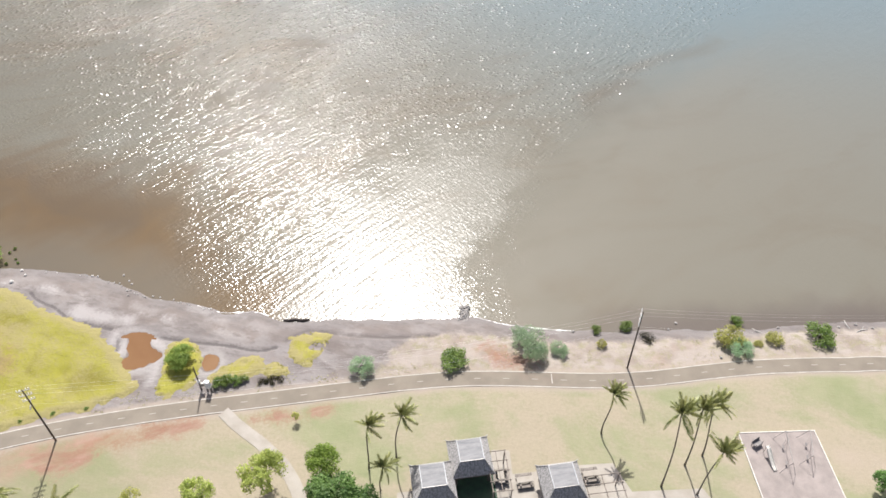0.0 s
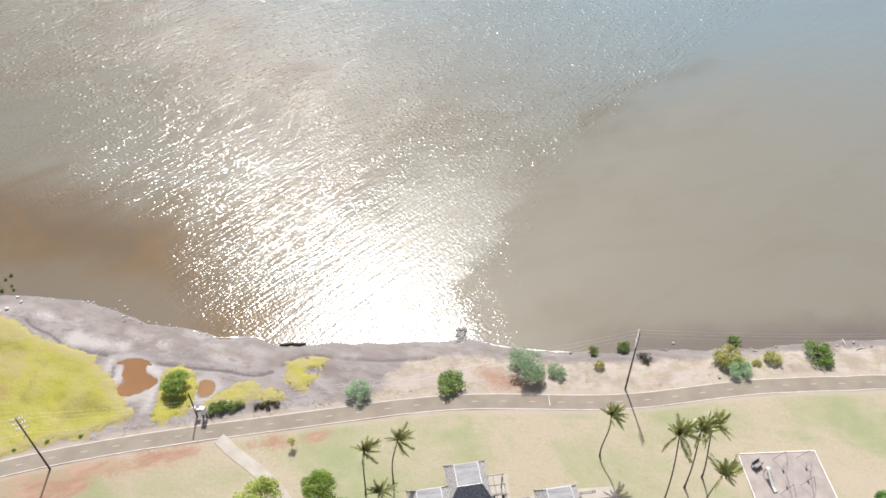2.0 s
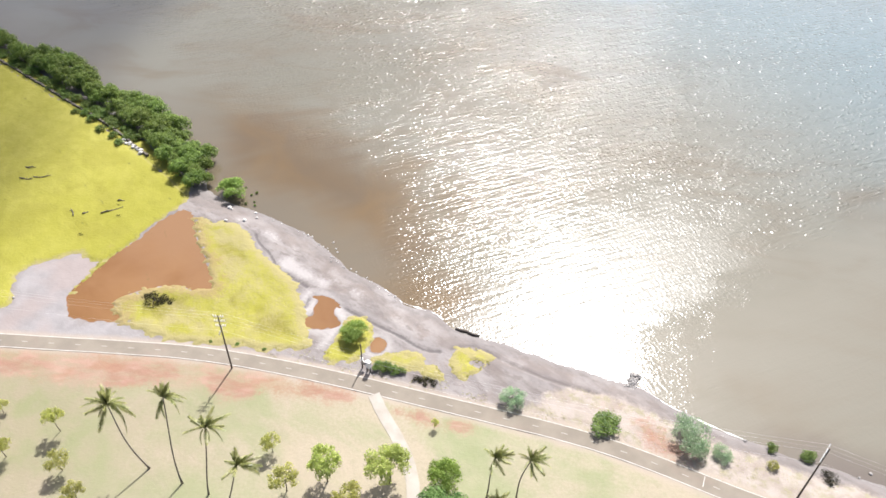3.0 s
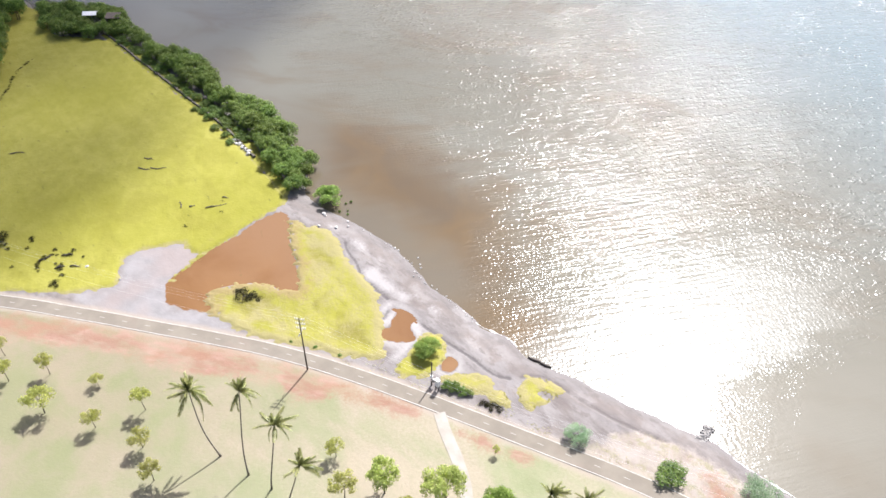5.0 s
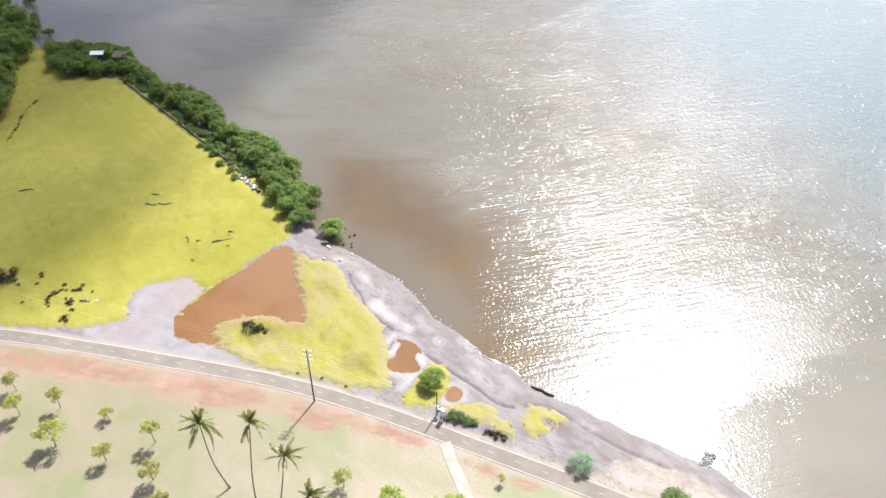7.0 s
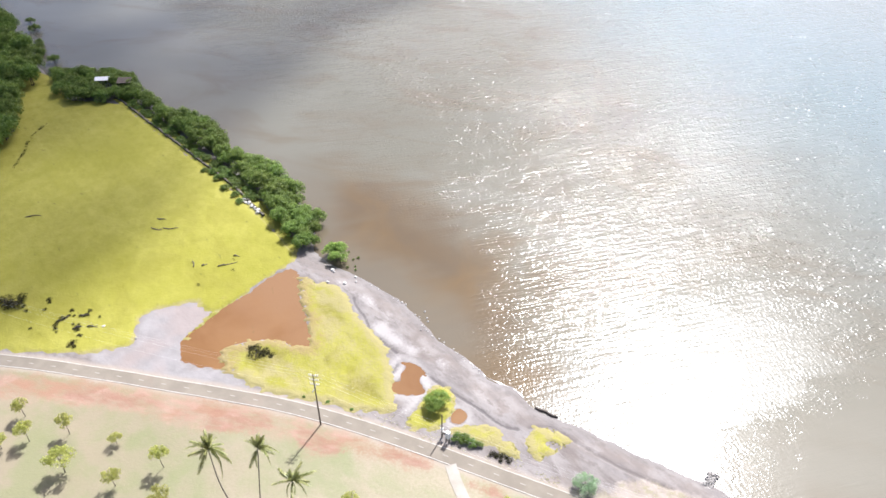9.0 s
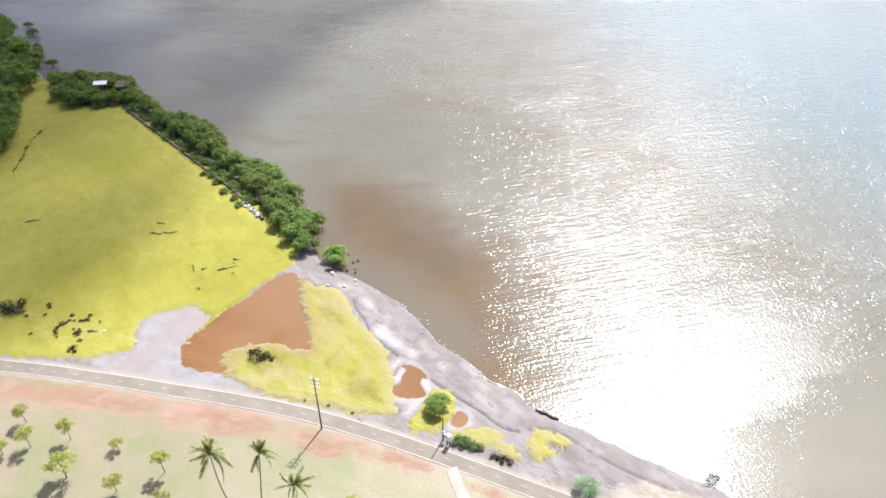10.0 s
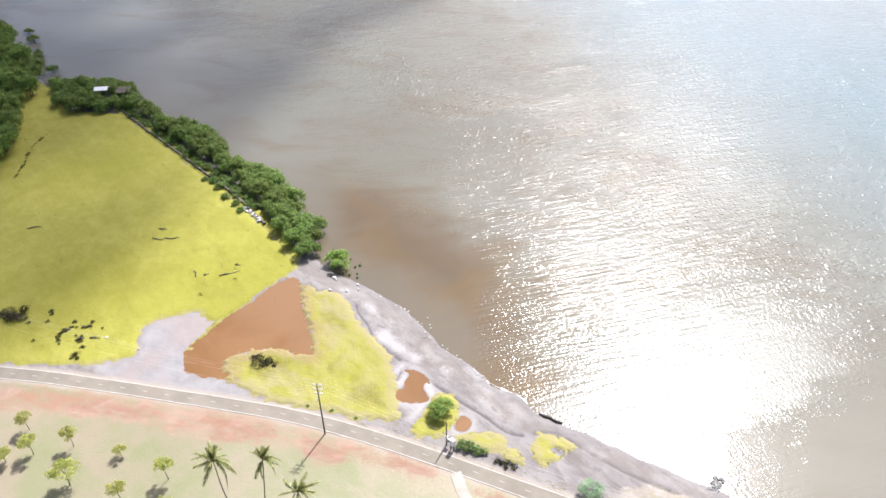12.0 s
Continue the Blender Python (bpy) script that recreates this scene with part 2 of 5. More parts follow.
def water_material():
    n = Nodes("turbid_bay_water")
    # short wind waves with long crests towards +x, +y, broken by finer chop and by gusts
    rows = n.noise(1.65, 1, 0.5, n.coords(None, (1.0, 0.10, 1), 41), 0.12)
    chop = n.noise(4.0, 1, 0.5, n.coords(None, (1.0, 0.30, 1), 35), 0.25)
    ripple = n.noise(7.5, 0, 0.5, n.coords(None, (1.0, 0.5, 1), 55), 0.4)
    cross = n.noise(2.4, 0, 0.5, n.coords(None, (1.0, 0.45, 1), -44), 0.4)
    gusts = n.noise(0.035, 4, 0.6, n.coords(None, (2.2, 1, 1), 44), 0.7)
    bands = n.noise(0.30, 3, 0.6, n.coords(None, (1.0, 0.22, 1), 41), 0.35)
    force = n.math("MULTIPLY", n.attr("wind"), n.ramp(gusts, 0.3, 0.7, 0.85, 1.2))
    force = n.math("MULTIPLY", force, n.ramp(bands, 0.34, 0.64, 0.72, 1.28))
    height = n.math("MULTIPLY", n.math("SUBTRACT", rows, 0.5), 0.098)
    for wave, tall in ((chop, 0.044), (ripple, 0.025), (cross, 0.036)):
        height = n.math("ADD", height, n.math("MULTIPLY", n.math("SUBTRACT", wave, 0.5), tall))
    comb = n.noise(2.2, 1, 0.5, n.coords(None, (1.0, 0.07, 1), 41), 0.08)
    height = n.math("ADD", height, n.math("MULTIPLY", n.math("SUBTRACT", comb, 0.5), n.math("MULTIPLY", n.attr("combed"), 0.15)))
    sea = n.noise(0.8, 1, 0.5, n.coords(None, (1.0, 0.45, 1), 38), 0.3)
    height = n.math("ADD", height, n.math("MULTIPLY", n.math("SUBTRACT", sea, 0.5), n.ramp(n.attr("far"), 15, 60, 0.0, 0.10)))
    height = n.math("MULTIPLY", height, force)
    # scattered steep wavelets that catch the sun far from its mirror point: small ones inshore, larger ones offshore
    for scale, reach, tall, where in ((1.0, 0.36, 0.105, "lively"), (3.4, 0.33, 0.017, "speckled")):
        peaks = n.add("ShaderNodeTexVoronoi")
        n.put(peaks.inputs["Vector"], n.coords(None, (1.0, 0.8, 1), 41))
        peaks.inputs["Scale"].default_value = scale
        dome = n.math("SUBTRACT", 1.0, n.math("POWER", n.math("DIVIDE", peaks.outputs["Distance"], reach), 2.0), 0.0, True)
        height = n.math("ADD", height, n.math("MULTIPLY", n.math("MULTIPLY", dome, tall), n.attr(where)))
    bump = n.add("ShaderNodeBump")
    n.put(bump.inputs["Height"], height)
    bump.inputs["Distance"].default_value = 1.0
    cloud = n.noise(0.05, 3, 0.55, n.coords(None, (0.8, 1.6, 1), -25), 0.9)
    soft = n.noise(0.012, 4, 0.6, None, 0.5)
    plain = n.mix(n.ramp(soft, 0.35, 0.65), (0.099, 0.093, 0.069), (0.116, 0.111, 0.089))
    plain = n.mix(n.ramp(cloud, 0.45, 0.70, 0, 0.5), plain, (0.088, 0.069, 0.043))
    # blue of the reflected sky painted into the colour away from the shore
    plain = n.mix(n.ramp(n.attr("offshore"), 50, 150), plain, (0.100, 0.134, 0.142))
    # brightness of the reflected sky painted in further out
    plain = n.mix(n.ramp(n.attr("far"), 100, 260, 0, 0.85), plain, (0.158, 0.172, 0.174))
    # paler past the lee edge, fading out from the shore
    plain = n.mix(n.math("MULTIPLY", n.attr("lee_tone"), 0.7), plain, (0.138, 0.129, 0.104))
    silt = n.math("ADD", n.attr("silt"), n.math("MULTIPLY", n.math("SUBTRACT", cloud, 0.5), 0.9))
    mud = n.mix(n.ramp(n.noise(0.06, 4, 0.55, None, 0.8), 0.25, 0.75), (0.070, 0.050, 0.028), (0.092, 0.058, 0.023))
    color = n.mix(n.ramp(silt, 0.0, 1.2), plain, mud)
    color = n.mix(n.attr("strand"), color, (0.100, 0.089, 0.068))
    color = n.mix(n.attr("bed"), color, (0.088, 0.074, 0.064))
    n.put(n.bsdf.inputs["IOR"], 1.34)
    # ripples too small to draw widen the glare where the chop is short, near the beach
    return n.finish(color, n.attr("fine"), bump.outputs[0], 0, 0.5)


def marsh_material():
    n = Nodes("saltmarsh_succulent_mat")
    wide, mid, fine = n.noise(0.03, 4, 0.55), n.noise(0.32, 5, 0.6), n.noise(3.2, 4, 0.65)
    base = n.mix(n.ramp(mid, 0.25, 0.75), (0.211, 0.200, 0.031), (0.253, 0.238, 0.050))
    base = n.mix(n.ramp(wide, 0.42, 0.64, 0, 0.55), base, (0.166, 0.160, 0.016))
    base = n.mix(n.ramp(fine, 0.46, 0.80, 0, 0.5), base, (0.146, 0.145, 0.022))
    # darker olive patches, where the bump is also sunk
    hollow = n.noise(0.13, 3, 0.5, n.coords(None, (1.0, 1.5, 1), 25), 0.6)
    base = n.mix(n.math("MULTIPLY", n.ramp(hollow, 0.46, 0.60), n.attr("hollow")), base, (0.146, 0.132, 0.018))
    fleck = n.noise(0.75, 3, 0.6, n.coords(None, (0.5, 1.4, 1), 12))
    base = n.mix(n.ramp(fleck, 0.66, 0.74, 0, 0.55), base, (0.082, 0.080, 0.020))
    thin = n.math("ADD", n.attr("thin"), n.math("MULTIPLY", n.math("SUBTRACT", n.math("ADD", mid, fine), 1.0), 1.1))
    base = n.mix(n.ramp(thin, 0.25, 0.95, 0, 0.85), base, (0.226, 0.196, 0.092))
    red = n.math("ADD", n.attr("soaked"), n.math("MULTIPLY", n.math("SUBTRACT", n.math("ADD", mid, fine), 1.0), 1.6))
    base = n.mix(n.ramp(red, 0.45, 1.0, 0, 0.65), base, (0.190, 0.136, 0.060))
    relief = n.math("ADD", n.math("ADD", fine, mid), n.math("MULTIPLY", n.math("MULTIPLY", hollow, n.attr("hollow")), -3.0))
    return n.finish(base, 0.9, n.bump(relief, 0.12), 0, 0.2)


def asphalt_material():
    n = Nodes("worn_asphalt")
    wide, fine = n.noise(0.3, 4, 0.6), n.noise(9.0, 4, 0.7)
    color = n.mix(n.ramp(wide, 0.3, 0.7), (0.150, 0.130, 0.104), (0.186, 0.162, 0.130))
    color = n.mix(n.ramp(fine, 0.5, 0.8, 0, 0.5), color, (0.154, 0.140, 0.120))
    dust = n.noise(0.12, 4, 0.6, n.coords(None, (1, 2, 1), 15))
    color = n.mix(n.ramp(dust, 0.55, 0.75, 0, 0.4), color, (0.202, 0.151, 0.123))
    return n.finish(color, 0.9, n.bump(fine, 0.01), 0, 0.3)


def pond_material():
    n = Nodes("silty_red_pond_water")
    wide, fine = n.noise(0.09, 4, 0.55, None, 0.5), n.noise(1.5, 3, 0.5)
    color = n.mix(n.ramp(wide, 0.3, 0.7), (0.122, 0.057, 0.020), (0.168, 0.090, 0.038))
    # deeper and redder towards the path, silted pale at the other end
    color = n.mix(n.attr("depth"), (0.164, 0.092, 0.046), color)
    weed = n.noise(0.6, 5, 0.7, n.coords(None, (0.35, 1.2, 1), 35))
    color = n.mix(n.ramp(weed, 0.60, 0.70, 0, 0.55), color, (0.118, 0.078, 0.030))
    n.put(n.bsdf.inputs["IOR"], 1.333)
    return n.finish(color, 0.16, n.bump(fine, 0.012), 0, 0.4)


def concrete_material():
    n = Nodes("sunlit_concrete")
    wide, fine = n.noise(0.5, 5, 0.6), n.noise(12, 3, 0.6)
    color = n.mix(n.ramp(wide, 0.3, 0.7), (0.247, 0.224, 0.190), (0.304, 0.281, 0.247))
    color = n.mix(n.ramp(fine, 0.5, 0.8, 0, 0.3), color, (0.190, 0.167, 0.138))
    return n.finish(color, 0.9, n.bump(fine, 0.006), 0, 0.3)


GROUND, WATER, MARSH = ground_material(), water_material(), marsh_material()
ASPHALT, POND, CONCRETE = asphalt_material(), pond_material(), concrete_material()
DASH_PAINT = weathered("thin_worn_road_paint", (0.19, 0.17, 0.14), (0.36, 0.34, 0.30), 1.4, 12)
LINE_PAINT = weathered("faded_white_road_paint", (0.28, 0.26, 0.23), (0.43, 0.41, 0.37), 0.9, 12)
WOOD_DARK = weathered("dark_creosoted_wood", (0.040, 0.030, 0.024), (0.110, 0.085, 0.068), 1.5, 20, 0.85, 0.01, 0, (1, 1, 0.2))
WOOD_PALE = weathered("bleached_wood", (0.350, 0.329, 0.301), (0.518, 0.497, 0.462), 3, 30)
WOOD_BROWN = weathered("sun_browned_timber", (0.12, 0.098, 0.08), (0.24, 0.205, 0.175), 3, 25, 0.85, 0.01)
WOOD_DRIFT = weathered("wet_driftwood", (0.03, 0.024, 0.02), (0.10, 0.08, 0.065), 2, 25)
PORCELAIN = weathered("white_porcelain", (0.70, 0.70, 0.70), (0.85, 0.85, 0.84), 4, 40, 0.25, 0.0)
WIRE = weathered("weathered_aluminium_wire", (0.52, 0.52, 0.51), (0.66, 0.66, 0.65), 2, 20, 0.5, 0.0)
PAINT_WHITE = weathered("white_painted_metal", (0.70, 0.69, 0.66), (0.84, 0.83, 0.81), 2, 25, 0.45, 0.002)
METAL_GREY = weathered("galvanised_steel", (0.20, 0.19, 0.18), (0.30, 0.29, 0.28), 3, 30, 0.5, 0.002, 0.3)
SHINGLE = weathered("grey_weathered_shingles", (0.125, 0.122, 0.120), (0.44, 0.425, 0.41), 3.4, 14, 0.9, 0.05, 0, (2.2, 2.2, 0.35))
ROOF_TOP = weathered("grey_roofing_sheet", (0.120, 0.122, 0.128), (0.215, 0.215, 0.215), 1.1, 9, 0.75, 0.01, 0, (0.5, 2.6, 1))
FLASHING = weathered("pale_metal_flashing", (0.22, 0.23, 0.24), (0.36, 0.37, 0.38), 3, 20, 0.55, 0.002)
# floor green taken near black, with the shade under the roof in its colour
GREEN_FLOOR = weathered("green_painted_floor", (0.006, 0.024, 0.009), (0.011, 0.050, 0.017), 1.5, 14, 0.7, 0.003)
CONCRETE_DARK = weathered("stained_concrete", (0.108, 0.096, 0.084), (0.204, 0.180, 0.156), 2, 16)
PLAY_SAND = weathered("pinkish_play_sand", (0.185, 0.160, 0.148), (0.262, 0.228, 0.210), 0.6, 9, 0.95, 0.03)
PLAY_DARK = weathered("dark_grey_plastic", (0.11, 0.10, 0.095), (0.21, 0.195, 0.185), 2, 20, 0.6, 0.004)
ROCK_GREY = weathered("grey_basalt_rock", (0.12, 0.11, 0.10), (0.38, 0.36, 0.34), 3, 18, 0.9, 0.03)
ROCK_PALE = weathered("bleached_coral_rock", (0.350, 0.329, 0.308), (0.546, 0.532, 0.504), 3, 18, 0.9, 0.03)
WALL_STONE = weathered("dark_lichened_stone", (0.052, 0.045, 0.035), (0.140, 0.122, 0.095), 2.5, 14, 0.95, 0.04)
BARK = weathered("grey_brown_bark", (0.068, 0.052, 0.040), (0.160, 0.132, 0.104), 4, 25, 0.95, 0.02, 0, (1, 1, 0.3))
PALM_BARK = weathered("ringed_palm_bark", (0.10, 0.085, 0.066), (0.23, 0.195, 0.155), 1.5, 18, 0.95, 0.02, 0, (0.4, 0.4, 2.5))
LEAF_MANGROVE = foliage("mangrove_leaves", (0.080, 0.138, 0.028), (0.215, 0.295, 0.060), (0.350, 0.420, 0.120), 0.60, 0.5)
LEAF_BROAD = foliage("broad_green_leaves", (0.095, 0.160, 0.034), (0.205, 0.285, 0.062), (0.310, 0.380, 0.110), 0.60, 0.5)
LEAF_DEEP = foliage("deep_green_leaves", (0.085, 0.165, 0.048), (0.180, 0.295, 0.085), (0.290, 0.400, 0.140), 0.58, 0.5)
LEAF_FRESH = foliage("fresh_green_leaves", (0.175, 0.270, 0.055), (0.310, 0.420, 0.100), (0.450, 0.530, 0.170), 0.68, 0.5)
LEAF_SPRING = foliage("spring_green_leaves", (0.350, 0.400, 0.115), (0.500, 0.545, 0.190), (0.620, 0.640, 0.300), 0.68, 0.5)
LEAF_LIME = foliage("yellow_green_leaves", (0.330, 0.345, 0.090), (0.480, 0.485, 0.150), (0.600, 0.590, 0.240), 0.68, 0.5)
LEAF_BLUE = foliage("blue_green_feathery_leaves", (0.270, 0.390, 0.235), (0.410, 0.535, 0.335), (0.540, 0.640, 0.440), 0.70, 0.5)
LEAF_PALM = foliage("palm_fronds", (0.120, 0.142, 0.040), (0.350, 0.362, 0.125), (0.590, 0.575, 0.350), 0.54, 0.40, 0.5)
LEAF_DRY = foliage("dry_brown_twigs_and_leaves", (0.008, 0.008, 0.004), (0.019, 0.018, 0.008), (0.046, 0.043, 0.020), 0.1, 0.8, 0.05)
MARSH_TUFT = foliage("marsh_tufts", (0.17, 0.163, 0.022), (0.215, 0.203, 0.030), (0.25, 0.235, 0.042), 0.4)
GRASS_TUFT = foliage("dry_grass_tufts", (0.27, 0.255, 0.13), (0.35, 0.325, 0.18), (0.42, 0.385, 0.24), 0.6)
KERB = weathered("chalky_white_kerb", (0.40, 0.38, 0.34), (0.54, 0.52, 0.48), 2, 16)
FOAM = weathered("sea_foam", (0.68, 0.67, 0.64), (0.85, 0.85, 0.83), 2, 12, 0.9, 0.02)


# ------------------------------------------------------------------ geometry tools
class Geo:
    """Collects faces for one mesh."""

    def __init__(self):
        self.v, self.f = [], []

    def add(self, verts, faces):
        k = len(self.v)
        self.v += [tuple(p) for p in verts]
        self.f += [tuple(i + k for i in face) for face in faces]
        return self

    def box(self, center, size, m=None, cut=0.0):
        """A box whose upright edges and top are bevelled by cut."""
        sx, sy, sz = (s / 2 for s in size)
        c = min(cut, sx * 0.8, sy * 0.8, sz * 0.8)
        if c > 0:
            ring = [(sx - c, -sy), (sx, -sy + c), (sx, sy - c), (sx - c, sy), (-sx + c, sy), (-sx, sy - c), (-sx, -sy + c), (-sx + c, -sy)]
        else:
            ring = [(sx, -sy), (sx, sy), (-sx, sy), (-sx, -sy)]
        n = len(ring)
        shrink = 1 - c / max(sx, sy) if c else 1
        levels = [(-sz, 1.0), (sz - c, 1.0), (sz, shrink)] if c else [(-sz, 1.0), (sz, 1.0)]
        verts = [Vector((x * k, y * k, z)) for z, k in levels for x, y in ring]
        if m is not None:
            verts = [m @ p for p in verts]
        verts = [p + Vector(center) for p in verts]
        faces = [tuple(range(n))[::-1], tuple(range((len(levels) - 1) * n, len(levels) * n))]
        for a in range(len(levels) - 1):
            faces += [(a * n + i, a * n + (i + 1) % n, (a + 1) * n + (i + 1) % n, (a + 1) * n + i) for i in range(n)]
        return self.add(verts, faces)

    def tube(self, points, radii, sides=6):
        """A tube through the points, closed at both ends."""
        pts = [Vector(p) for p in points]
        if not isinstance(radii, (list, tuple)):
            radii = [radii] * len(pts)
        verts, n = [], sides
        for i, p in enumerate(pts):
            way = (pts[min(i + 1, len(pts) - 1)] - pts[max(i - 1, 0)]).normalized()
            side = way.cross(Vector((0.31, 0.92, 0.17)) if abs(way.z) > 0.8 else Vector((0, 0, 1))).normalized()
            up = side.cross(way)
            verts += [p + (side * math.cos(a) + up * math.sin(a)) * radii[i] for a in (2 * math.pi * k / n for k in range(n))]
        faces = [tuple(range(n)), tuple(range((len(pts) - 1) * n, len(pts) * n))[::-1]]
        for a in range(len(pts) - 1):
            faces += [(a * n + i, (a + 1) * n + i, (a + 1) * n + (i + 1) % n, a * n + (i + 1) % n) for i in range(n)]
        return self.add(verts, faces)

    def mesh(self, name, material, smooth=False):
        me = bpy.data.meshes.new(name)
        me.from_pydata(self.v, [], self.f)
        me.materials.append(material)
        if smooth:
            me.polygons.foreach_set("use_smooth", [True] * len(me.polygons))
        me.update()
        return me


def part(name, data, parent, label="", m=None):
    """Links mesh data as ONE object under a thing or under a part."""
    ob = new(name, data)
    ob.parent = parent
    if m is not None:
        ob.matrix_basis = m
    return tagged(ob, label)


def thing(name, label, category, group="", at=(0, 0, 0), turn=0.0, kind=""):
    ob = new(name)
    ob.empty_display_size = 0.3
    ob.matrix_basis = pose(*at, 0, 0, turn)
    return tagged(ob, label, category, group, kind)


def solid(name, data, label, category, group="", kind="", m=None):
    ob = new(name, data)
    if m is not None:
        ob.matrix_basis = m
    return tagged(ob, label, category, group, kind)


def mesh_arrays(name, verts, quads, material, smooth=False):
    """A mesh from numpy arrays of corners and four-cornered faces."""
    me = bpy.data.meshes.new(name)
    verts, quads = np.asarray(verts, np.float32), np.asarray(quads, np.int32)
    me.vertices.add(len(verts))
    me.vertices.foreach_set("co", verts.ravel())
    me.loops.add(quads.size)
    me.loops.foreach_set("vertex_index", quads.ravel())
    me.polygons.add(len(quads))
    me.polygons.foreach_set("loop_start", np.arange(0, quads.size, quads.shape[1], dtype=np.int32))
    me.polygons.foreach_set("use_smooth", np.full(len(quads), smooth))
    me.materials.append(material)
    me.update(calc_edges=True)
    me.validate()
    return me


def grid_mesh(name, X, Y, Z, material, keep=None):
    """A sheet over the arrays X, Y, Z; keep: which corners belong to it."""
    ny, nx = X.shape
    index = np.arange(nx * ny).reshape(ny, nx)
    quads = np.stack([index[:-1, :-1], index[:-1, 1:], index[1:, 1:], index[1:, :-1]], -1).reshape(-1, 4)
    verts = np.stack([X, Y, Z], -1).reshape(-1, 3)
    if keep is not None:
        quads = quads[keep.ravel()[quads].all(1)]
        used = np.unique(quads)
        renumber = np.zeros(len(verts), np.int64)
        renumber[used] = np.arange(len(used))
        verts, quads = verts[used], renumber[quads]
    return mesh_arrays(name, verts, quads, material, True)


def give(me, name, values):
    me.attributes.new(name, "FLOAT", "POINT").data.foreach_set("value", np.asarray(values, np.float32).ravel())


def spline(points, steps=6, closed=False):
    """A smooth line through control points (Catmull-Rom)."""
    p = np.asarray(points, float)
    n, out = len(p), []
    for i in range(n if closed else n - 1):
        a, b, c, d = (p[(i + k) % n] if closed else p[min(max(i + k, 0), n - 1)] for k in (-1, 0, 1, 2))
        for t in np.arange(steps) / steps:
            out.append(0.5 * (2 * b + (c - a) * t + (2 * a - 5 * b + 4 * c - d) * t**2 + (3 * b - a - 3 * c + d) * t**3))
    if not closed:
        out.append(p[-1])
    return np.array(out)


def to_line(X, Y, line, closed=False):
    """The distance from each place to a line."""
    best = np.full(X.shape, 1e9)
    ends = np.roll(line, -1, 0) if closed else line[1:]
    for (ax, ay), (bx, by) in zip(line, ends):
        dx, dy = bx - ax, by - ay
        t = np.clip(((X - ax) * dx + (Y - ay) * dy) / (dx * dx + dy * dy + 1e-9), 0, 1)
        best = np.minimum(best, (X - ax - t * dx) ** 2 + (Y - ay - t * dy) ** 2)
    return np.sqrt(best)


def inside(X, Y, outline):
    """The distance to a closed outline, positive inside."""
    odd = np.zeros(X.shape, bool)
    for (ax, ay), (bx, by) in zip(outline, np.roll(outline, -1, 0)):
        if ay != by:
            odd ^= ((ay > Y) != (by > Y)) & (X < (bx - ax) * (Y - ay) / (by - ay) + ax)
    return np.where(odd, 1, -1) * to_line(X, Y, outline, True)


def smooth(x, a, b):
    t = np.clip((x - a) / (b - a), 0, 1)
    return t * t * (3 - 2 * t)


def hills(X, Y, size, seed, octaves=3):
    """Smooth random relief of about that size, from -1 to 1, by waves in random directions."""
    rng = np.random.default_rng(seed)
    out, amp, total = np.zeros(X.shape), 1.0, 0.0
    for o in range(octaves):
        for _ in range(5):
            a, ph, k = rng.uniform(0, 2 * np.pi), rng.uniform(0, 2 * np.pi), 2 * np.pi / size * 2**o * rng.uniform(0.7, 1.4)
            out += amp * np.sin(k * (X * np.cos(a) + Y * np.sin(a)) + ph) / 3
        total, amp = total + amp, amp * 0.55
    return out / total


# ------------------------------------------------------------------ plan (metres; +y to the bay)
SEA = -0.9
SHORE = spline([(-3000, 900), (-600, 230), (-300, 126), (-249, 110), (-219, 101), (-196, 93), (-189, 92), (-184, 95), (-176, 101), (-167, 102),
                (-158, 97.5), (-145, 95), (-129, 95.5), (-120, 89.5), (-106, 89), (-91, 84), (-82.5, 78.5), (-79, 74.2), (-74.4, 73.6), (-69, 73.5), (-63.3, 73.1),
                (-56, 72), (-48, 68.8), (-42.9, 67.9), (-39.2, 67), (-36.2, 66), (-31, 66.2), (-27.2, 64.7), (-19.6, 65.2), (-11.8, 65.6), (-4, 66.2),
                (-0.9, 66.5), (2.3, 65.5), (5, 65.1), (11.5, 64.5), (19.2, 64.6), (27, 65.2), (38.6, 65.9), (46.6, 66.9), (56, 67.7), (120, 72), (600, 130), (3000, 400)], 6)
TRAIL = spline([(-700, -500), (-230, -70), (-130, 9), (-99.8, 25.9), (-84, 33.2), (-74.7, 37.1), (-65.5, 40.9), (-57, 44.2), (-47.4, 47.0), (-35.7, 49.6), (-23.4, 51.9),
                (-14.7, 53.5), (-8.5, 54.6), (-2.5, 55.3), (3.6, 55.6), (12.4, 55.6), (21.1, 56.2), (30.3, 57.8), (35.9, 58.6), (41.4, 59.1), (47.2, 59.4),
                (60, 59.6), (120, 57), (700, 40)], 8)
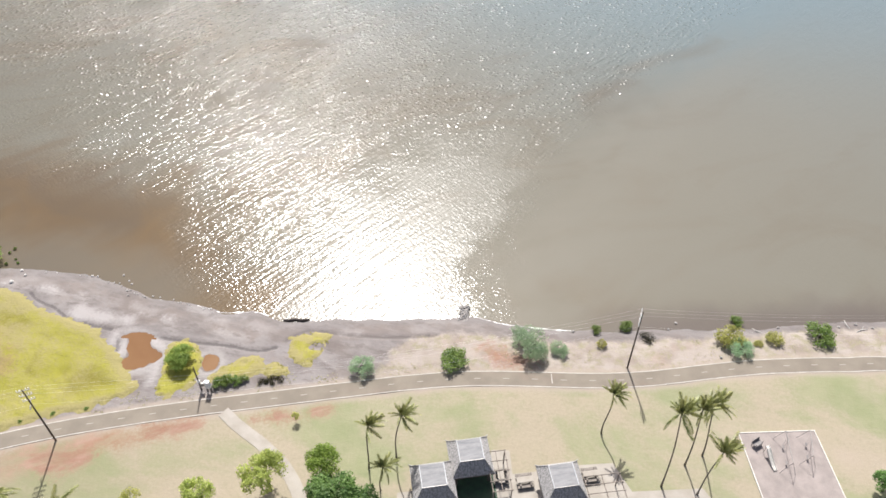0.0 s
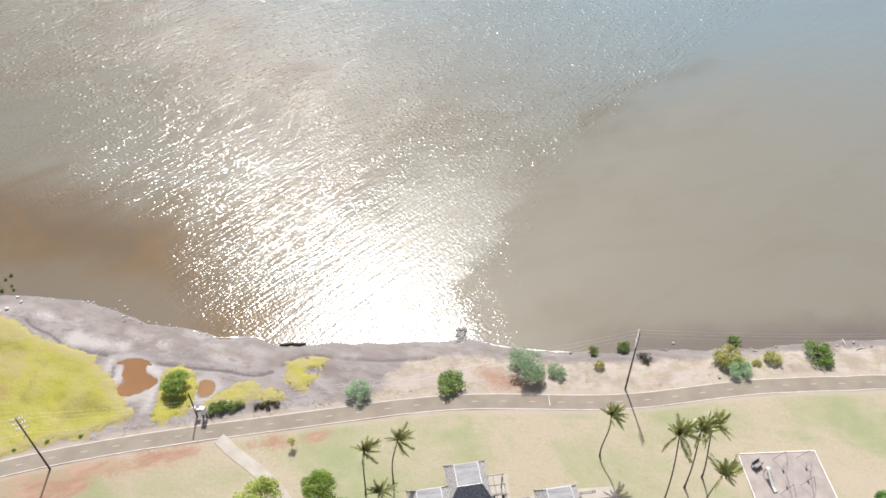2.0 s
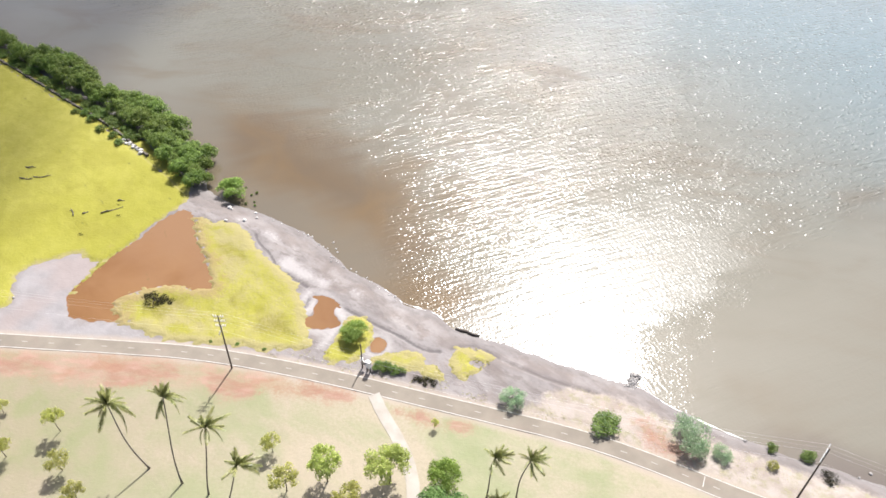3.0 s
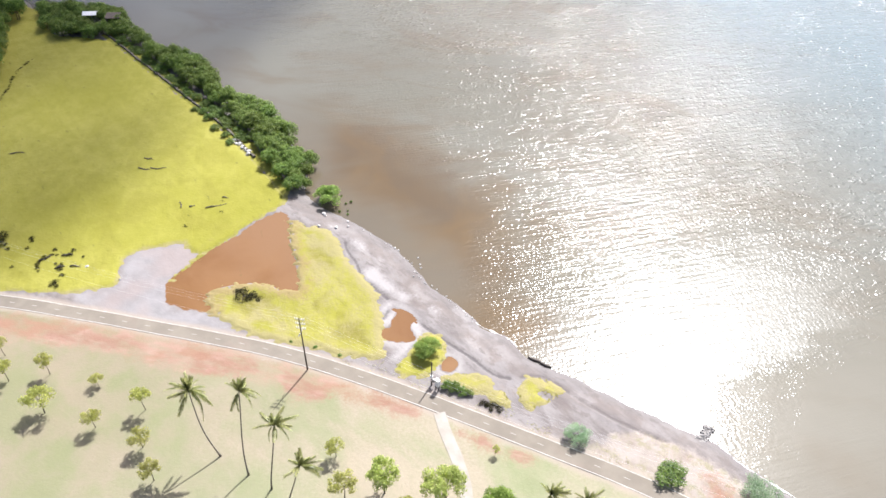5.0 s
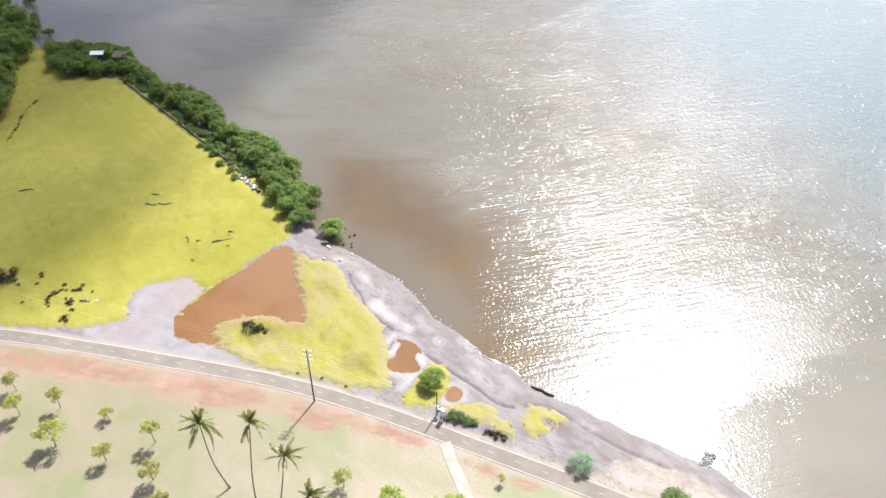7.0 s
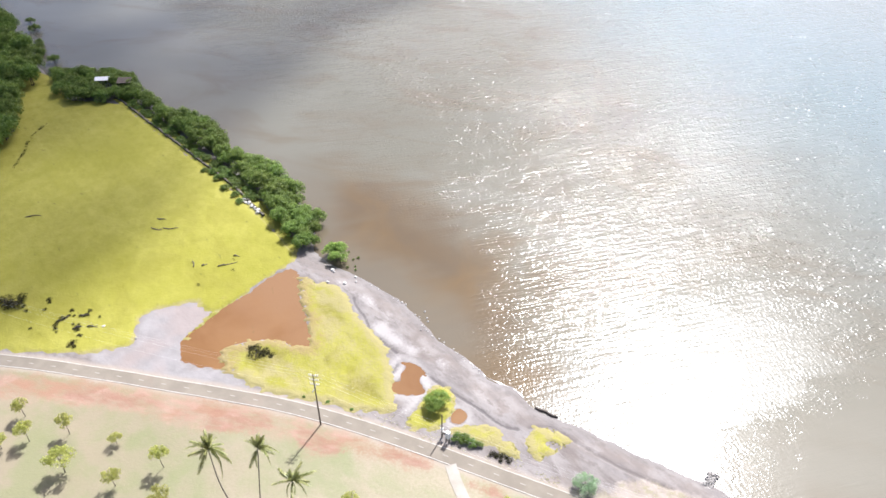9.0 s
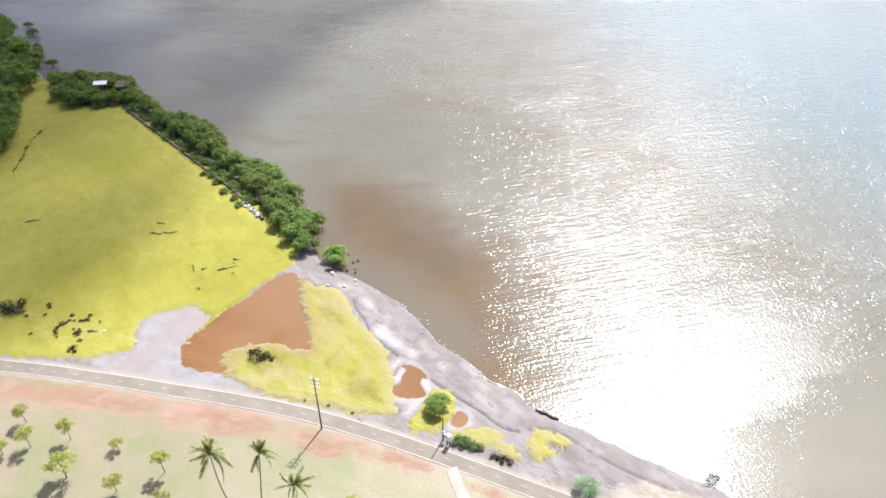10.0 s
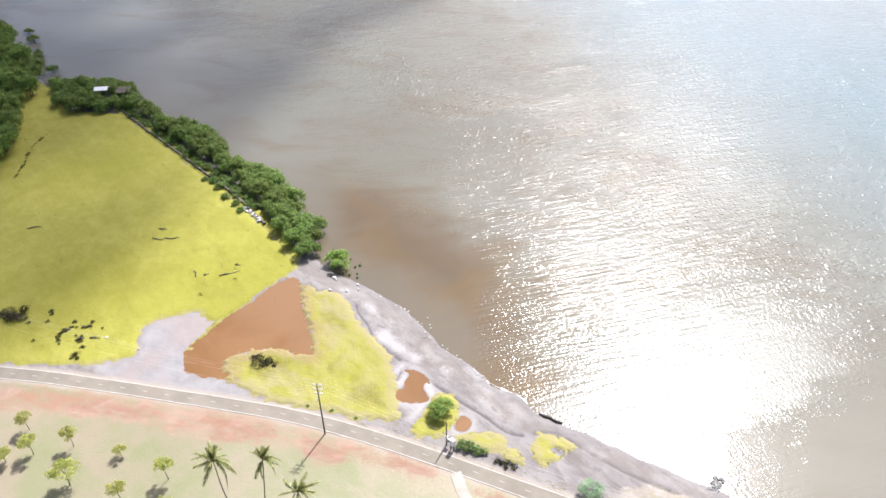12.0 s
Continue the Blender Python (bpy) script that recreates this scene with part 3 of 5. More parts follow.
MARSHES = {
    "wide": spline([(-98.7, 28.9), (-93, 32.4), (-89.6, 34.9), (-85.8, 39.3), (-87.2, 41.5), (-89.6, 44.2), (-89.3, 46.9), (-86.5, 50.9), (-85, 52.4), (-82.3, 51.5),
                    (-80.3, 52.8), (-79.8, 58), (-79.7, 63.3), (-79.4, 67.2), (-80.2, 70.9), (-85, 73), (-92.9, 75.6), (-98.3, 77.2), (-106, 79.7), (-117.3, 82.3),
                    (-130, 85.1), (-143, 87.9), (-158, 91.2), (-165, 88.5), (-172, 85.5), (-180, 89), (-190, 92), (-198, 90), (-190, 82), (-181, 75.5), (-168, 65), (-162, 58),
                    (-152, 40), (-148, 10), (-138, 2), (-124, 14.5)], 4, True),
    "wedge": spline([(-76, 66.4), (-71.8, 67.5), (-68, 68.3), (-57.7, 63.4), (-51.9, 61.4), (-47.3, 56.3), (-43.4, 52.3), (-48, 49.6), (-53, 48.0), (-57.9, 46.0),
                     (-64.2, 44.4), (-70, 44.3), (-72.8, 46.7), (-71.5, 49.5), (-68.6, 52.6), (-63, 55.2), (-66, 58.5), (-70.5, 62), (-75.3, 66)], 4, True),
    "tree": spline([(-41, 51.6), (-41.1, 54.8), (-41.4, 59.2), (-39.4, 60.3), (-37.3, 59.4), (-36.3, 56.8), (-36.4, 53.2), (-38.8, 51.4)], 4, True),
    "scrap": spline([(-34.7, 54.4), (-33.1, 56.5), (-29.3, 57.8), (-28.3, 55.7), (-32.2, 53.4)], 4, True),
    "scrap_small": spline([(-28, 55.3), (-26.9, 57.2), (-24.7, 55.9), (-26, 54.5)], 4, True),
    "fringe": np.array([(-79.0, 45.2), (-79.5, 48.5), (-79.9, 52.9), (-81.2, 52.3), (-80.6, 48.4), (-79.9, 44.9)]),
    "island": spline([(-25.6, 60), (-24.6, 62.3), (-20.7, 62.4), (-20.1, 61.2), (-21.4, 57.6), (-22.7, 56.4), (-24.7, 57.4)], 4, True),
}
BUND = spline([(-81.0, 71.4), (-90, 75.2), (-98.3, 77.9), (-106, 80.4), (-117.3, 83.0), (-130, 85.8), (-143, 88.6), (-158, 92.0), (-163, 92.8)], 6)
MARSHES["bank"] = np.concatenate([BUND + (0.6, -1.2), BUND[::-1] + (-0.6, 2.6)])
PONDS = {
    "large": spline([(-79.6, 44.6), (-80.0, 48.5), (-80.3, 52.8), (-79.6, 57.6), (-79.5, 63), (-78.6, 66.3), (-76, 66.4), (-70, 61.6), (-62.4, 55.2), (-68.4, 52.8), (-71.8, 49.5),
                     (-73, 46.5), (-70, 44.4), (-75.6, 41.9)], 4, True),
    "small": spline([(-47.3, 60.7), (-46, 61.0), (-44.6, 60.5), (-43.8, 59.0), (-42.0, 57.8), (-43.2, 56.2), (-45.4, 55.2), (-47.0, 56.1), (-46.4, 57.6)], 4, True),
    "puddle": spline([(-36.1, 57.7), (-34.5, 57.5), (-34.1, 56.5), (-34.6, 55.7), (-35.5, 55.5)], 4, True),
}
RED_EARTH = [
    spline([(-113, 16.5), (-94, 25.9), (-86, 30.2), (-78.5, 34.0), (-70.6, 37.3), (-62.5, 40.6), (-56.4, 42.6), (-50, 44.6), (-43, 46.3), (-34.4, 48.2), (-36, 46.6), (-45, 43.4), (-55.4, 39.2), (-63, 35.0), (-71.3, 32.4), (-82.7, 27.2), (-92, 22.5), (-110, 12)], 4, True),
    spline([(-64.6, 38.2), (-61, 39.8), (-57.4, 41.2), (-55.8, 40.6), (-58.3, 37.8), (-63.0, 35.2)], 4, True),
    spline([(-85, 29.0), (-79, 32.2), (-73, 34.6), (-72.5, 33.0), (-79.5, 29.4), (-84, 27.0)], 4, True),
    spline([(-52.4, 42.6), (-48.6, 43.2), (-44.6, 43.2), (-46.2, 41.2), (-49.8, 40.4)], 4, True),
    spline([(-42, 46.4), (-34.4, 48.0), (-35.3, 46.6), (-40, 45.4)], 4, True),
    spline([(0.2, 60.6), (4.5, 59.6), (7, 57.8), (3.0, 57.6)], 4, True),
    spline([(-28, 48.2), (-22, 49.8), (-18, 50.4), (-22, 48.8)], 4, True),
]
SALT_FLAT = spline([(-90, 34.4), (-85.6, 39), (-87.4, 42), (-89.8, 44.6), (-89, 47.5), (-86, 51.5), (-82.5, 52.5), (-79.8, 50), (-79.4, 45), (-75, 41.5), (-70, 43.6), (-64, 43.4),
                    (-70, 40.2), (-78, 37.2), (-84, 35)], 4, True)
SCRUB = spline([(-13, 55.4), (-12, 58), (-9.9, 61.5), (-2.4, 62.9), (11, 62.0), (28, 63.2), (54, 65.8), (110, 68.5), (115, 60), (60, 60), (30, 58.4), (12, 56.2), (0, 56)], 4, True)
CHANNELS = [spline([(-64, 68.0), (-62.2, 66.6), (-59.5, 65.4), (-56.5, 63.4), (-53.4, 62.5), (-50.2, 61.8)], 5),
            spline([(-48.0, 60.6), (-46.2, 61.1), (-44.6, 60.8), (-41.3, 60.4), (-37.3, 59.9), (-33.6, 59.6), (-29.5, 58.9), (-27.2, 59.6)], 5),
            spline([(-26.0, 60.8), (-23.5, 62.8), (-18.3, 62.2), (-11.8, 61.9), (-6, 62.4)], 5), spline([(-48.5, 59.8), (-48.2, 59.1), (-47.9, 58.3)], 3)]
# salt-white crusts on the mud: ends of each streak and half its width
CRUSTS = [((-56.0, 64.7), (-52.6, 64.0), 1.0), ((-52.6, 64.0), (-48.6, 63.7), 0.9), ((-48.5, 66.2), (-45.5, 65.4), 0.55), ((-49.2, 61.3), (-49.0, 57.2), 0.45), ((-47.4, 59.4), (-47.6, 57.0), 0.4), ((-43.6, 60.0), (-42.2, 59.2), 0.6),
          ((-43.4, 64.2), (-42.2, 63.9), 0.5), ((-37, 64.6), (-35.4, 64.2), 0.55), ((-63, 69.6), (-60.8, 69.0), 0.6), ((-68.5, 70.4), (-65, 70.8), 0.7), ((-40.5, 66.4), (-38.2, 65.8), 0.6), ((-34, 65.6), (-32.8, 65.2), 0.5),
          ((-31, 63.6), (-29.4, 63.0), 0.6), ((-18.4, 62.8), (-16.6, 62.6), 0.4), ((-8.8, 63.6), (-6.0, 63.3), 0.35), ((-42.0, 53.6), (-41.8, 56.0), 0.5)]


def shore_y(x):
    return np.interp(x, SHORE[:, 0], SHORE[:, 1])


def trail_y(x):
    return np.interp(x, TRAIL[:, 0], TRAIL[:, 1])


def land_z(X, Y):
    """The height of the ground."""
    X, Y = np.asarray(X, float), np.asarray(Y, float)
    inland = shore_y(X) - Y + 0.5 * hills(X, Y, 9, 4)
    z = np.where(inland > 0, SEA * np.exp(-np.maximum(inland, 0) / 2.6), SEA + 0.16 * inland)
    z = np.maximum(z, SEA - 5) + 0.05 * hills(X, Y, 14, 5) * smooth(inland, 1, 6)
    for outline in PONDS.values():
        if X.size:
            z = z - 0.22 * smooth(inside(X, Y, outline) + 0.35 * hills(X, Y, 2.6, 61), -0.5, 0.6)
    if X.size:
        z = z - 0.13 * smooth(np.min([to_line(X, Y, c) for c in CHANNELS], 0) + 0.1 * hills(X, Y, 1.5, 62), 0.5, 0.08)
    return z


def on_land(x, y):
    return float(land_z(np.array([x]), np.array([y]))[0])


# ------------------------------------------------------------------ ground, water, marsh
def build_ground():
    xs = np.r_[-3000, -1800, -1000, -600, -420, -330, np.arange(-280, -110, 1.0), np.arange(-110, -70, 0.5), np.arange(-70, -5, 0.25), np.arange(-5, 62, 0.5), np.arange(62, 130, 3.0), 150, 220, 400, 800, 1600, 3000]
    ys = np.r_[-3000, -1500, -700, -300, -140, -70, -40, np.arange(-20, 12, 2.0), np.arange(12, 54, 0.5), np.arange(54, 72, 0.25), np.arange(72, 112, 0.5), np.arange(112, 140, 3.0), 160, 240, 400, 800, 1500, 3000]
    X, Y = np.meshgrid(xs, ys)
    me = grid_mesh("ground", X, Y, land_z(X, Y), GROUND)
    give(me, "inland", shore_y(X) - Y)
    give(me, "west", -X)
    give(me, "verge", to_line(X, Y, TRAIL) - 1.2)
    give(me, "south", trail_y(X) - Y - 1.25)
    give(me, "red", np.max([inside(X, Y, o) for o in RED_EARTH], 0))
    give(me, "rim", np.max([inside(X, Y, PONDS[k]) for k in ("small", "puddle")], 0))
    give(me, "salt", inside(X, Y, SALT_FLAT))
    give(me, "scrub", inside(X, Y, SCRUB))
    give(me, "channel", np.min([to_line(X, Y, c) for c in CHANNELS], 0))
    give(me, "crust", np.max([w - to_line(X, Y, np.array([a, b])) for a, b, w in CRUSTS], 0))
    give(me, "red_deep", np.max([inside(X, Y, o) for o in RED_EARTH[1:]], 0))
    solid("ground", me, "pale dry lawn, red earth, sandy scrub and grey mud beach", "ground", kind="structure")


CALM_COVE = spline([(-36, 64), (-43.5, 73.5), (-46, 80), (-49, 88), (-54, 91.5), (-63, 92.5), (-73, 94), (-85, 97.5), (-99, 100), (-121, 112), (-160, 125), (-230, 150), (-260, 120), (-160, 90), (-90, 70)], 4, True)
LEE_EDGE = np.array([(-2.4, 60), (-2.2, 69), (-3.6, 76), (-0.8, 82), (2.5, 88), (8, 97), (12.5, 108), (24, 124), (39, 140), (70, 175)])
PLUME = spline([(20, 124), (28, 131), (36, 138.5), (47, 143), (52, 146)], 6)


def build_water():
    xs = np.r_[-3000, -1500, -800, -500, -350, np.arange(-300, -140, 2.5), np.arange(-140, 60, 1.25), np.arange(60, 130, 2.5), 150, 220, 400, 800, 1600, 3000]
    ys = np.r_[np.arange(50, 150, 1.25), np.arange(150, 260, 2.5), np.arange(260, 420, 10), 450, 520, 650, 900, 1500, 3000]
    X, Y = np.meshgrid(xs, ys)
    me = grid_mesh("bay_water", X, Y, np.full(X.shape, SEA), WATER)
    off = Y - shore_y(X)
    cove = inside(X, Y, CALM_COVE) + 2.5 * hills(X, Y, 11, 8)
    lee = X - np.interp(Y, LEE_EDGE[:, 1], LEE_EDGE[:, 0]) + 3.5 * hills(X, Y, 9, 9, 4)
    wind = 1.0 - 0.90 * smooth(cove, -2.5, 5) * smooth(off, 90, 30)
    wind *= 0.85 + 0.40 * smooth(off, 14, 80)
    wind *= 1.0 - (0.30 + 0.52 * smooth(off, 150, 50)) * smooth(lee, -1.5, 4.5)
    ruffled = smooth(to_line(X, Y, np.array([(-17, 64), (-9, 80), (-3, 95)])) + 4 * hills(X, Y, 14, 13), 24, 4) * smooth(lee, 2, -1.5)
    wind *= 1.0 - 0.35 * ruffled
    give(me, "wind", wind)
    give(me, "fine", 0.115 + 0.14 * ruffled)
    open_water = smooth(cove, 1, -4) * smooth(lee, 8, -4) * (1.0 - 0.7 * ruffled)
    give(me, "lively", open_water * smooth(off, 30, 62))
    give(me, "combed", smooth(cove, 3, -5) * smooth(X, -24, -38) * smooth(X, -95, -70) * smooth(off, 62, 25))
    inshore = 0.75 * smooth(lee, -3, 1) * smooth(lee + 3 * hills(X, Y, 6, 14), 13, 4) * smooth(hills(X, Y, 4, 15), -0.35, 0.25)
    give(me, "speckled", inshore * smooth(off, 55, 28))
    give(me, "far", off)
    give(me, "lee_tone", smooth(lee, -5, 20) * smooth(off, 120, 40))
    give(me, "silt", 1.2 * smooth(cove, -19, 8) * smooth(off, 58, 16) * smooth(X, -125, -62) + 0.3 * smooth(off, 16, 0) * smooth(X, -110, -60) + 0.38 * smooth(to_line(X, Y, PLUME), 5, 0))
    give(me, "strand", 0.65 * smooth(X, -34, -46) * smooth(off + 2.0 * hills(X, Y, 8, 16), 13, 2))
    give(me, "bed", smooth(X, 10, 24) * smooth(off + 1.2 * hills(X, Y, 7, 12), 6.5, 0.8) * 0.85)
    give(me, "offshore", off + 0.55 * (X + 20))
    solid("water", me, "shallow silty brown bay water with wind ripples and sun glitter", "water", kind="structure")


def build_marsh():
    rng = np.random.default_rng(11)
    labels = {"bank": "grass and creepers on the bank along the stone wall", "wide": "wide mat of yellow-green saltmarsh plants on the flat", "wedge": "wedge of yellow-green saltmarsh plants beside a red pond"}
    for name, outline in MARSHES.items():
        step = 0.42 if name == "wide" else 0.28
        (x0, y0), (x1, y1) = outline.min(0) - 1, outline.max(0) + 1
        X, Y = np.meshgrid(np.arange(x0, x1, step), np.arange(y0, y1, step))
        d = inside(X, Y, outline) + (0.9 if name == "wedge" else 0.5) + 0.5 * hills(X, Y, 3.2, 21) + 0.4 * hills(X, Y, 8, 22) + (0.25 if name == "wide" else 0.45) * hills(X, Y, 1.4, 27)
        if name == "wedge":
            near = smooth(inside(X, Y, PONDS["large"]), -4.0, -0.3)
            d = d + near * (1.3 * hills(X, Y, 2.3, 28) + 0.8 * hills(X, Y, 1.0, 29) - 0.25)
        if name == "island":
            d = d - 2.4 * smooth(np.hypot((X + 22.2) / 1.3, Y - 59.9), 1.25, 0.4)
        lift = 0.17 * smooth(d, -0.35, 1.6) + 0.05 * hills(X, Y, 2.2, 23) * smooth(d, 0, 1) + 0.03 * hills(X, Y, 11, 24) * smooth(d, 0, 2)
        Z = land_z(X, Y) - 0.10 + lift + 0.10 * smooth(d, 0, 1.5)
        me = grid_mesh("marsh_plants", X, Y, Z, MARSH, d > -0.5)
        spot = np.zeros(len(me.vertices) * 3)
        me.vertices.foreach_get("co", spot)
        vx, vy = spot[0::3], spot[1::3]
        bare = 0.9 * smooth(inside(vx, vy, outline), 1.6, -0.6) * smooth(vx, -112, -88)
        bare += 0.50 + 0.4 * smooth(hills(vx, vy, 7, 25), -0.25, 0.5) * smooth(vx, -54, -66) if name == "wedge" else (0.1 if name in ("wide", "bank") else 0.7) * smooth(hills(vx, vy, 9 if name == "wide" else 3, 26), 0.0, 0.6)
        if name in ("island", "scrap", "scrap_small"):
            bare = bare + 0.45
        give(me, "thin", bare)
        give(me, "hollow", smooth(inside(vx, vy, outline), 1.0, 3.5) * (1.0 if name == "wedge" else 0.35 * smooth(vx, -140, -90) if name == "wide" else 0.0))
        give(me, "soaked", 0.95 * smooth(inside(vx, vy, PONDS["large"]), -5.5, 0.2) * (1.0 if name == "wedge" else 0.45))
        solid("marsh_plants", me, labels.get(name, "patch of yellow-green saltmarsh plants on grey mud"), "marsh plants", kind="stuff")
        # tufts that roughen the mat and its rim
        want = {"wide": 1600, "wedge": 700}.get(name, 90)
        px, py = rng.uniform(x0, x1, want * 12), rng.uniform(y0, y1, want * 12)
        dd = inside(px, py, outline)
        sel = np.where((dd > 0.15) & (dd < rng.exponential(1.2, len(dd)) + 0.2))[0][:want]
        me = tuft_mesh("marsh_tufts", px[sel], py[sel], land_z(px[sel], py[sel]) + 0.06 * smooth(dd[sel], -0.3, 0.6), 0.15, MARSH_TUFT, rng)
        solid("marsh_tufts", me, "low rough tufts of yellow-green saltmarsh plants", "marsh plants", kind="stuff")


def tuft_mesh(name, px, py, pz, size, material, rng):
    """Little fans of five blades each, joined."""
    n, blades = len(px), 5
    a = rng.uniform(0, 2 * np.pi, (n, blades))
    s = size * rng.uniform(0.5, 1.3, (n, 1)) * rng.uniform(0.7, 1.3, (n, blades))
    base = np.stack([px, py, pz], -1)[:, None, None, :] * np.ones((n, blades, 4, 1))
    out, up = np.stack([np.cos(a), np.sin(a)], -1), s
    side = np.stack([-np.sin(a), np.cos(a)], -1)
    shape = np.array([(0.0, -0.22, 0.0), (0.0, 0.22, 0.0), (1.0, 0.18, 0.32), (1.0, -0.18, 0.32)])
    for k, (o, w, h) in enumerate(shape):
        base[:, :, k, :2] += out * (o * s)[..., None] + side * (w * s)[..., None]
        base[:, :, k, 2] += h * up
    return mesh_arrays(name, base.reshape(-1, 3), np.arange(n * blades * 4).reshape(-1, 4), material)


def build_ponds():
    for name, outline in PONDS.items():
        (x0, y0), (x1, y1) = outline.min(0) - 1, outline.max(0) + 1
        X, Y = np.meshgrid(np.arange(x0, x1, 0.4), np.arange(y0, y1, 0.4))
        me = grid_mesh("pond_water", X, Y, np.full(X.shape, float(np.median(land_z(outline[:, 0], outline[:, 1]))) + 0.035), POND, inside(X, Y, outline) > -1.1)
        spot = np.zeros(len(me.vertices) * 3)
        me.vertices.foreach_get("co", spot)
        give(me, "depth", smooth(spot[1::3] + 4 * hills(spot[0::3], spot[1::3], 9, 64), 64, 46) if name == "large" else np.full(len(me.vertices), 0.8))
        solid("pond_water", me, "still red-brown silty pond water on the mud flat" if name == "large" else "small red-brown puddle on grey mud", "pond", kind="structure")


# ------------------------------------------------------------------ trail and walks
def ribbon(line, half, lift, thick, material, name, shift=0.0, ragged=0.0):
    """A strip along a line, with thickness."""
    line = np.asarray(line)
    way = np.gradient(line, axis=0)
    way /= np.linalg.norm(way, axis=1)[:, None]
    left = np.stack([-way[:, 1], way[:, 0]], -1)
    wob = ragged * hills(line[:, 0], line[:, 1], 3.0, 31) if ragged else 0
    a, b = line + left * np.reshape(shift + half + wob, (-1, 1)), line + left * np.reshape(shift - half + wob, (-1, 1))
    z = land_z(line[:, 0], line[:, 1]) + lift
    n = len(line)
    verts = np.concatenate([np.c_[a, z], np.c_[b, z], np.c_[b, z - thick], np.c_[a, z - thick]])
    i = np.arange(n - 1)
    quads = np.concatenate([np.stack([i + n * r, i + n * r + 1, i + n * ((r + 1) % 4) + 1, i + n * ((r + 1) % 4)], -1) for r in range(4)])
    quads = np.concatenate([quads, [[0, n, 2 * n, 3 * n], [n - 1, 4 * n - 1, 3 * n - 1, 2 * n - 1]]])
    return mesh_arrays(name, verts, quads[:, ::-1], material)


def along(line, gap):
    """Even places on a line, with their directions."""
    seg = np.linalg.norm(np.diff(line, axis=0), axis=1)
    s = np.r_[0, np.cumsum(seg)]
    want = np.arange(0, s[-1], gap)
    pts = np.stack([np.interp(want, s, line[:, k]) for k in (0, 1)], -1)
    return pts, np.gradient(pts, axis=0)


def build_trail():
    trail = solid("road", ribbon(TRAIL, 1.2, 0.042, 0.25, ASPHALT, "road"), "narrow worn asphalt bike path with white edge lines", "bike path", kind="structure")
    near = TRAIL[(TRAIL[:, 0] > -135) & (TRAIL[:, 0] < 75)]
    fine, _ = along(near, 0.5)
    for side in (-1.12, 1.12):
        part("edge_line", ribbon(fine, 0.06, 0.048, 0.012, LINE_PAINT, "edge_line", side, 0.012), trail, "faded white painted edge line")
    dash = Geo().box((0, 0, 0), (0.80, 0.10, 0.012)).mesh("dash", DASH_PAINT)
    pts, ways = along(near, 3.66)
    for (x, y), (dx, dy) in zip(pts, ways):
        part("dash", dash, trail, "", pose(x, y, on_land(x, y) + 0.046, 0, 0, math.degrees(math.atan2(dy, dx))))
    stop = Geo().box((0, 0, 0), (0.10, 1.5, 0.012)).mesh("cross_line", LINE_PAINT)
    part("cross_line", stop, trail, "", pose(9.0, 55.75, on_land(9.0, 55.75) + 0.045, 0, 0, 2))
    walk_line = spline([(-31.6, 49.3), (-29.0, 47.2), (-25.5, 44.7), (-22.7, 42.2), (-21.0, 39.9), (-20.2, 38.2), (-19.6, 34), (-19.4, 28), (-19.5, 10), (-20, -20)], 6)
    solid("pavement", ribbon(walk_line, 0.76, 0.05, 0.2, CONCRETE, "pavement", 0, 0.06), "pale concrete footpath branching off the bike path", "footpath", kind="structure")


# ------------------------------------------------------------------ the cloud over the bay
CLOUD_SHADE = spline([(-112, 26), (-104, 36), (-105, 52), (-109, 66), (-117, 78), (-127, 92), (-132, 108), (-134, 122), (-142, 142), (-146, 170), (-156, 215), (-240, 250), (-330, 220), (-350, 120), (-310, 30), (-200, -10), (-140, 5)], 4, True)


CLOUD_HEART = spline([(-146, 34), (-152, 62), (-160, 84), (-176, 104), (-236, 135), (-330, 125), (-325, 40), (-205, 10)], 4, True)


def build_cloud(height=1500.0):
    """A thin fair-weather cloud of many puffs, between the sun and the far end of the marsh."""
    rng = np.random.default_rng(91)
    n = Nodes("thin_white_cloud")
    n.finish(n.mix(n.noise(0.02, 4, 0.6), (0.78, 0.79, 0.81), (0.88, 0.88, 0.88)), 1.0, None, 0, 0.0)
    clear, both = n.add("ShaderNodeBsdfTransparent"), n.add("ShaderNodeMixShader")
    both.inputs[0].default_value = 0.72
    n.tree.links.new(n.bsdf.outputs[0], both.inputs[1])
    n.tree.links.new(clear.outputs[0], both.inputs[2])
    n.tree.links.new(both.outputs[0], n.out.inputs["Surface"])
    bm = bmesh.new()
    bmesh.ops.create_icosphere(bm, subdivisions=2, radius=1.0)
    ball = np.array([p.co[:] for p in bm.verts])
    tris = np.array([[p.index for p in f.verts] for f in bm.faces])
    bm.free()
    verts, faces = [], []
    for x, y in scatter(rng, CLOUD_SHADE, 9.5, 5000) + scatter(rng, CLOUD_HEART, 9.5, 2500):
        rise = height + rng.uniform(0, 60)
        size = rng.uniform(5.5, 11.0)
        shape = ball * (1 + 0.14 * rng.normal(size=(len(ball), 1))) * (size, size, size * 0.8)
        faces.append(tris + len(ball) * len(verts))
        verts.append(shape + np.array([x, y, 0]) + np.array(toward_sun) * (rise / toward_sun.z))
    solid("cloud", mesh_arrays("cloud", np.concatenate(verts), np.concatenate(faces), n.mat, True), "thin white cloud whose shade lies on the far marsh", "cloud", kind="structure")


build_ground()
build_water()
build_marsh()
build_ponds()
build_trail()


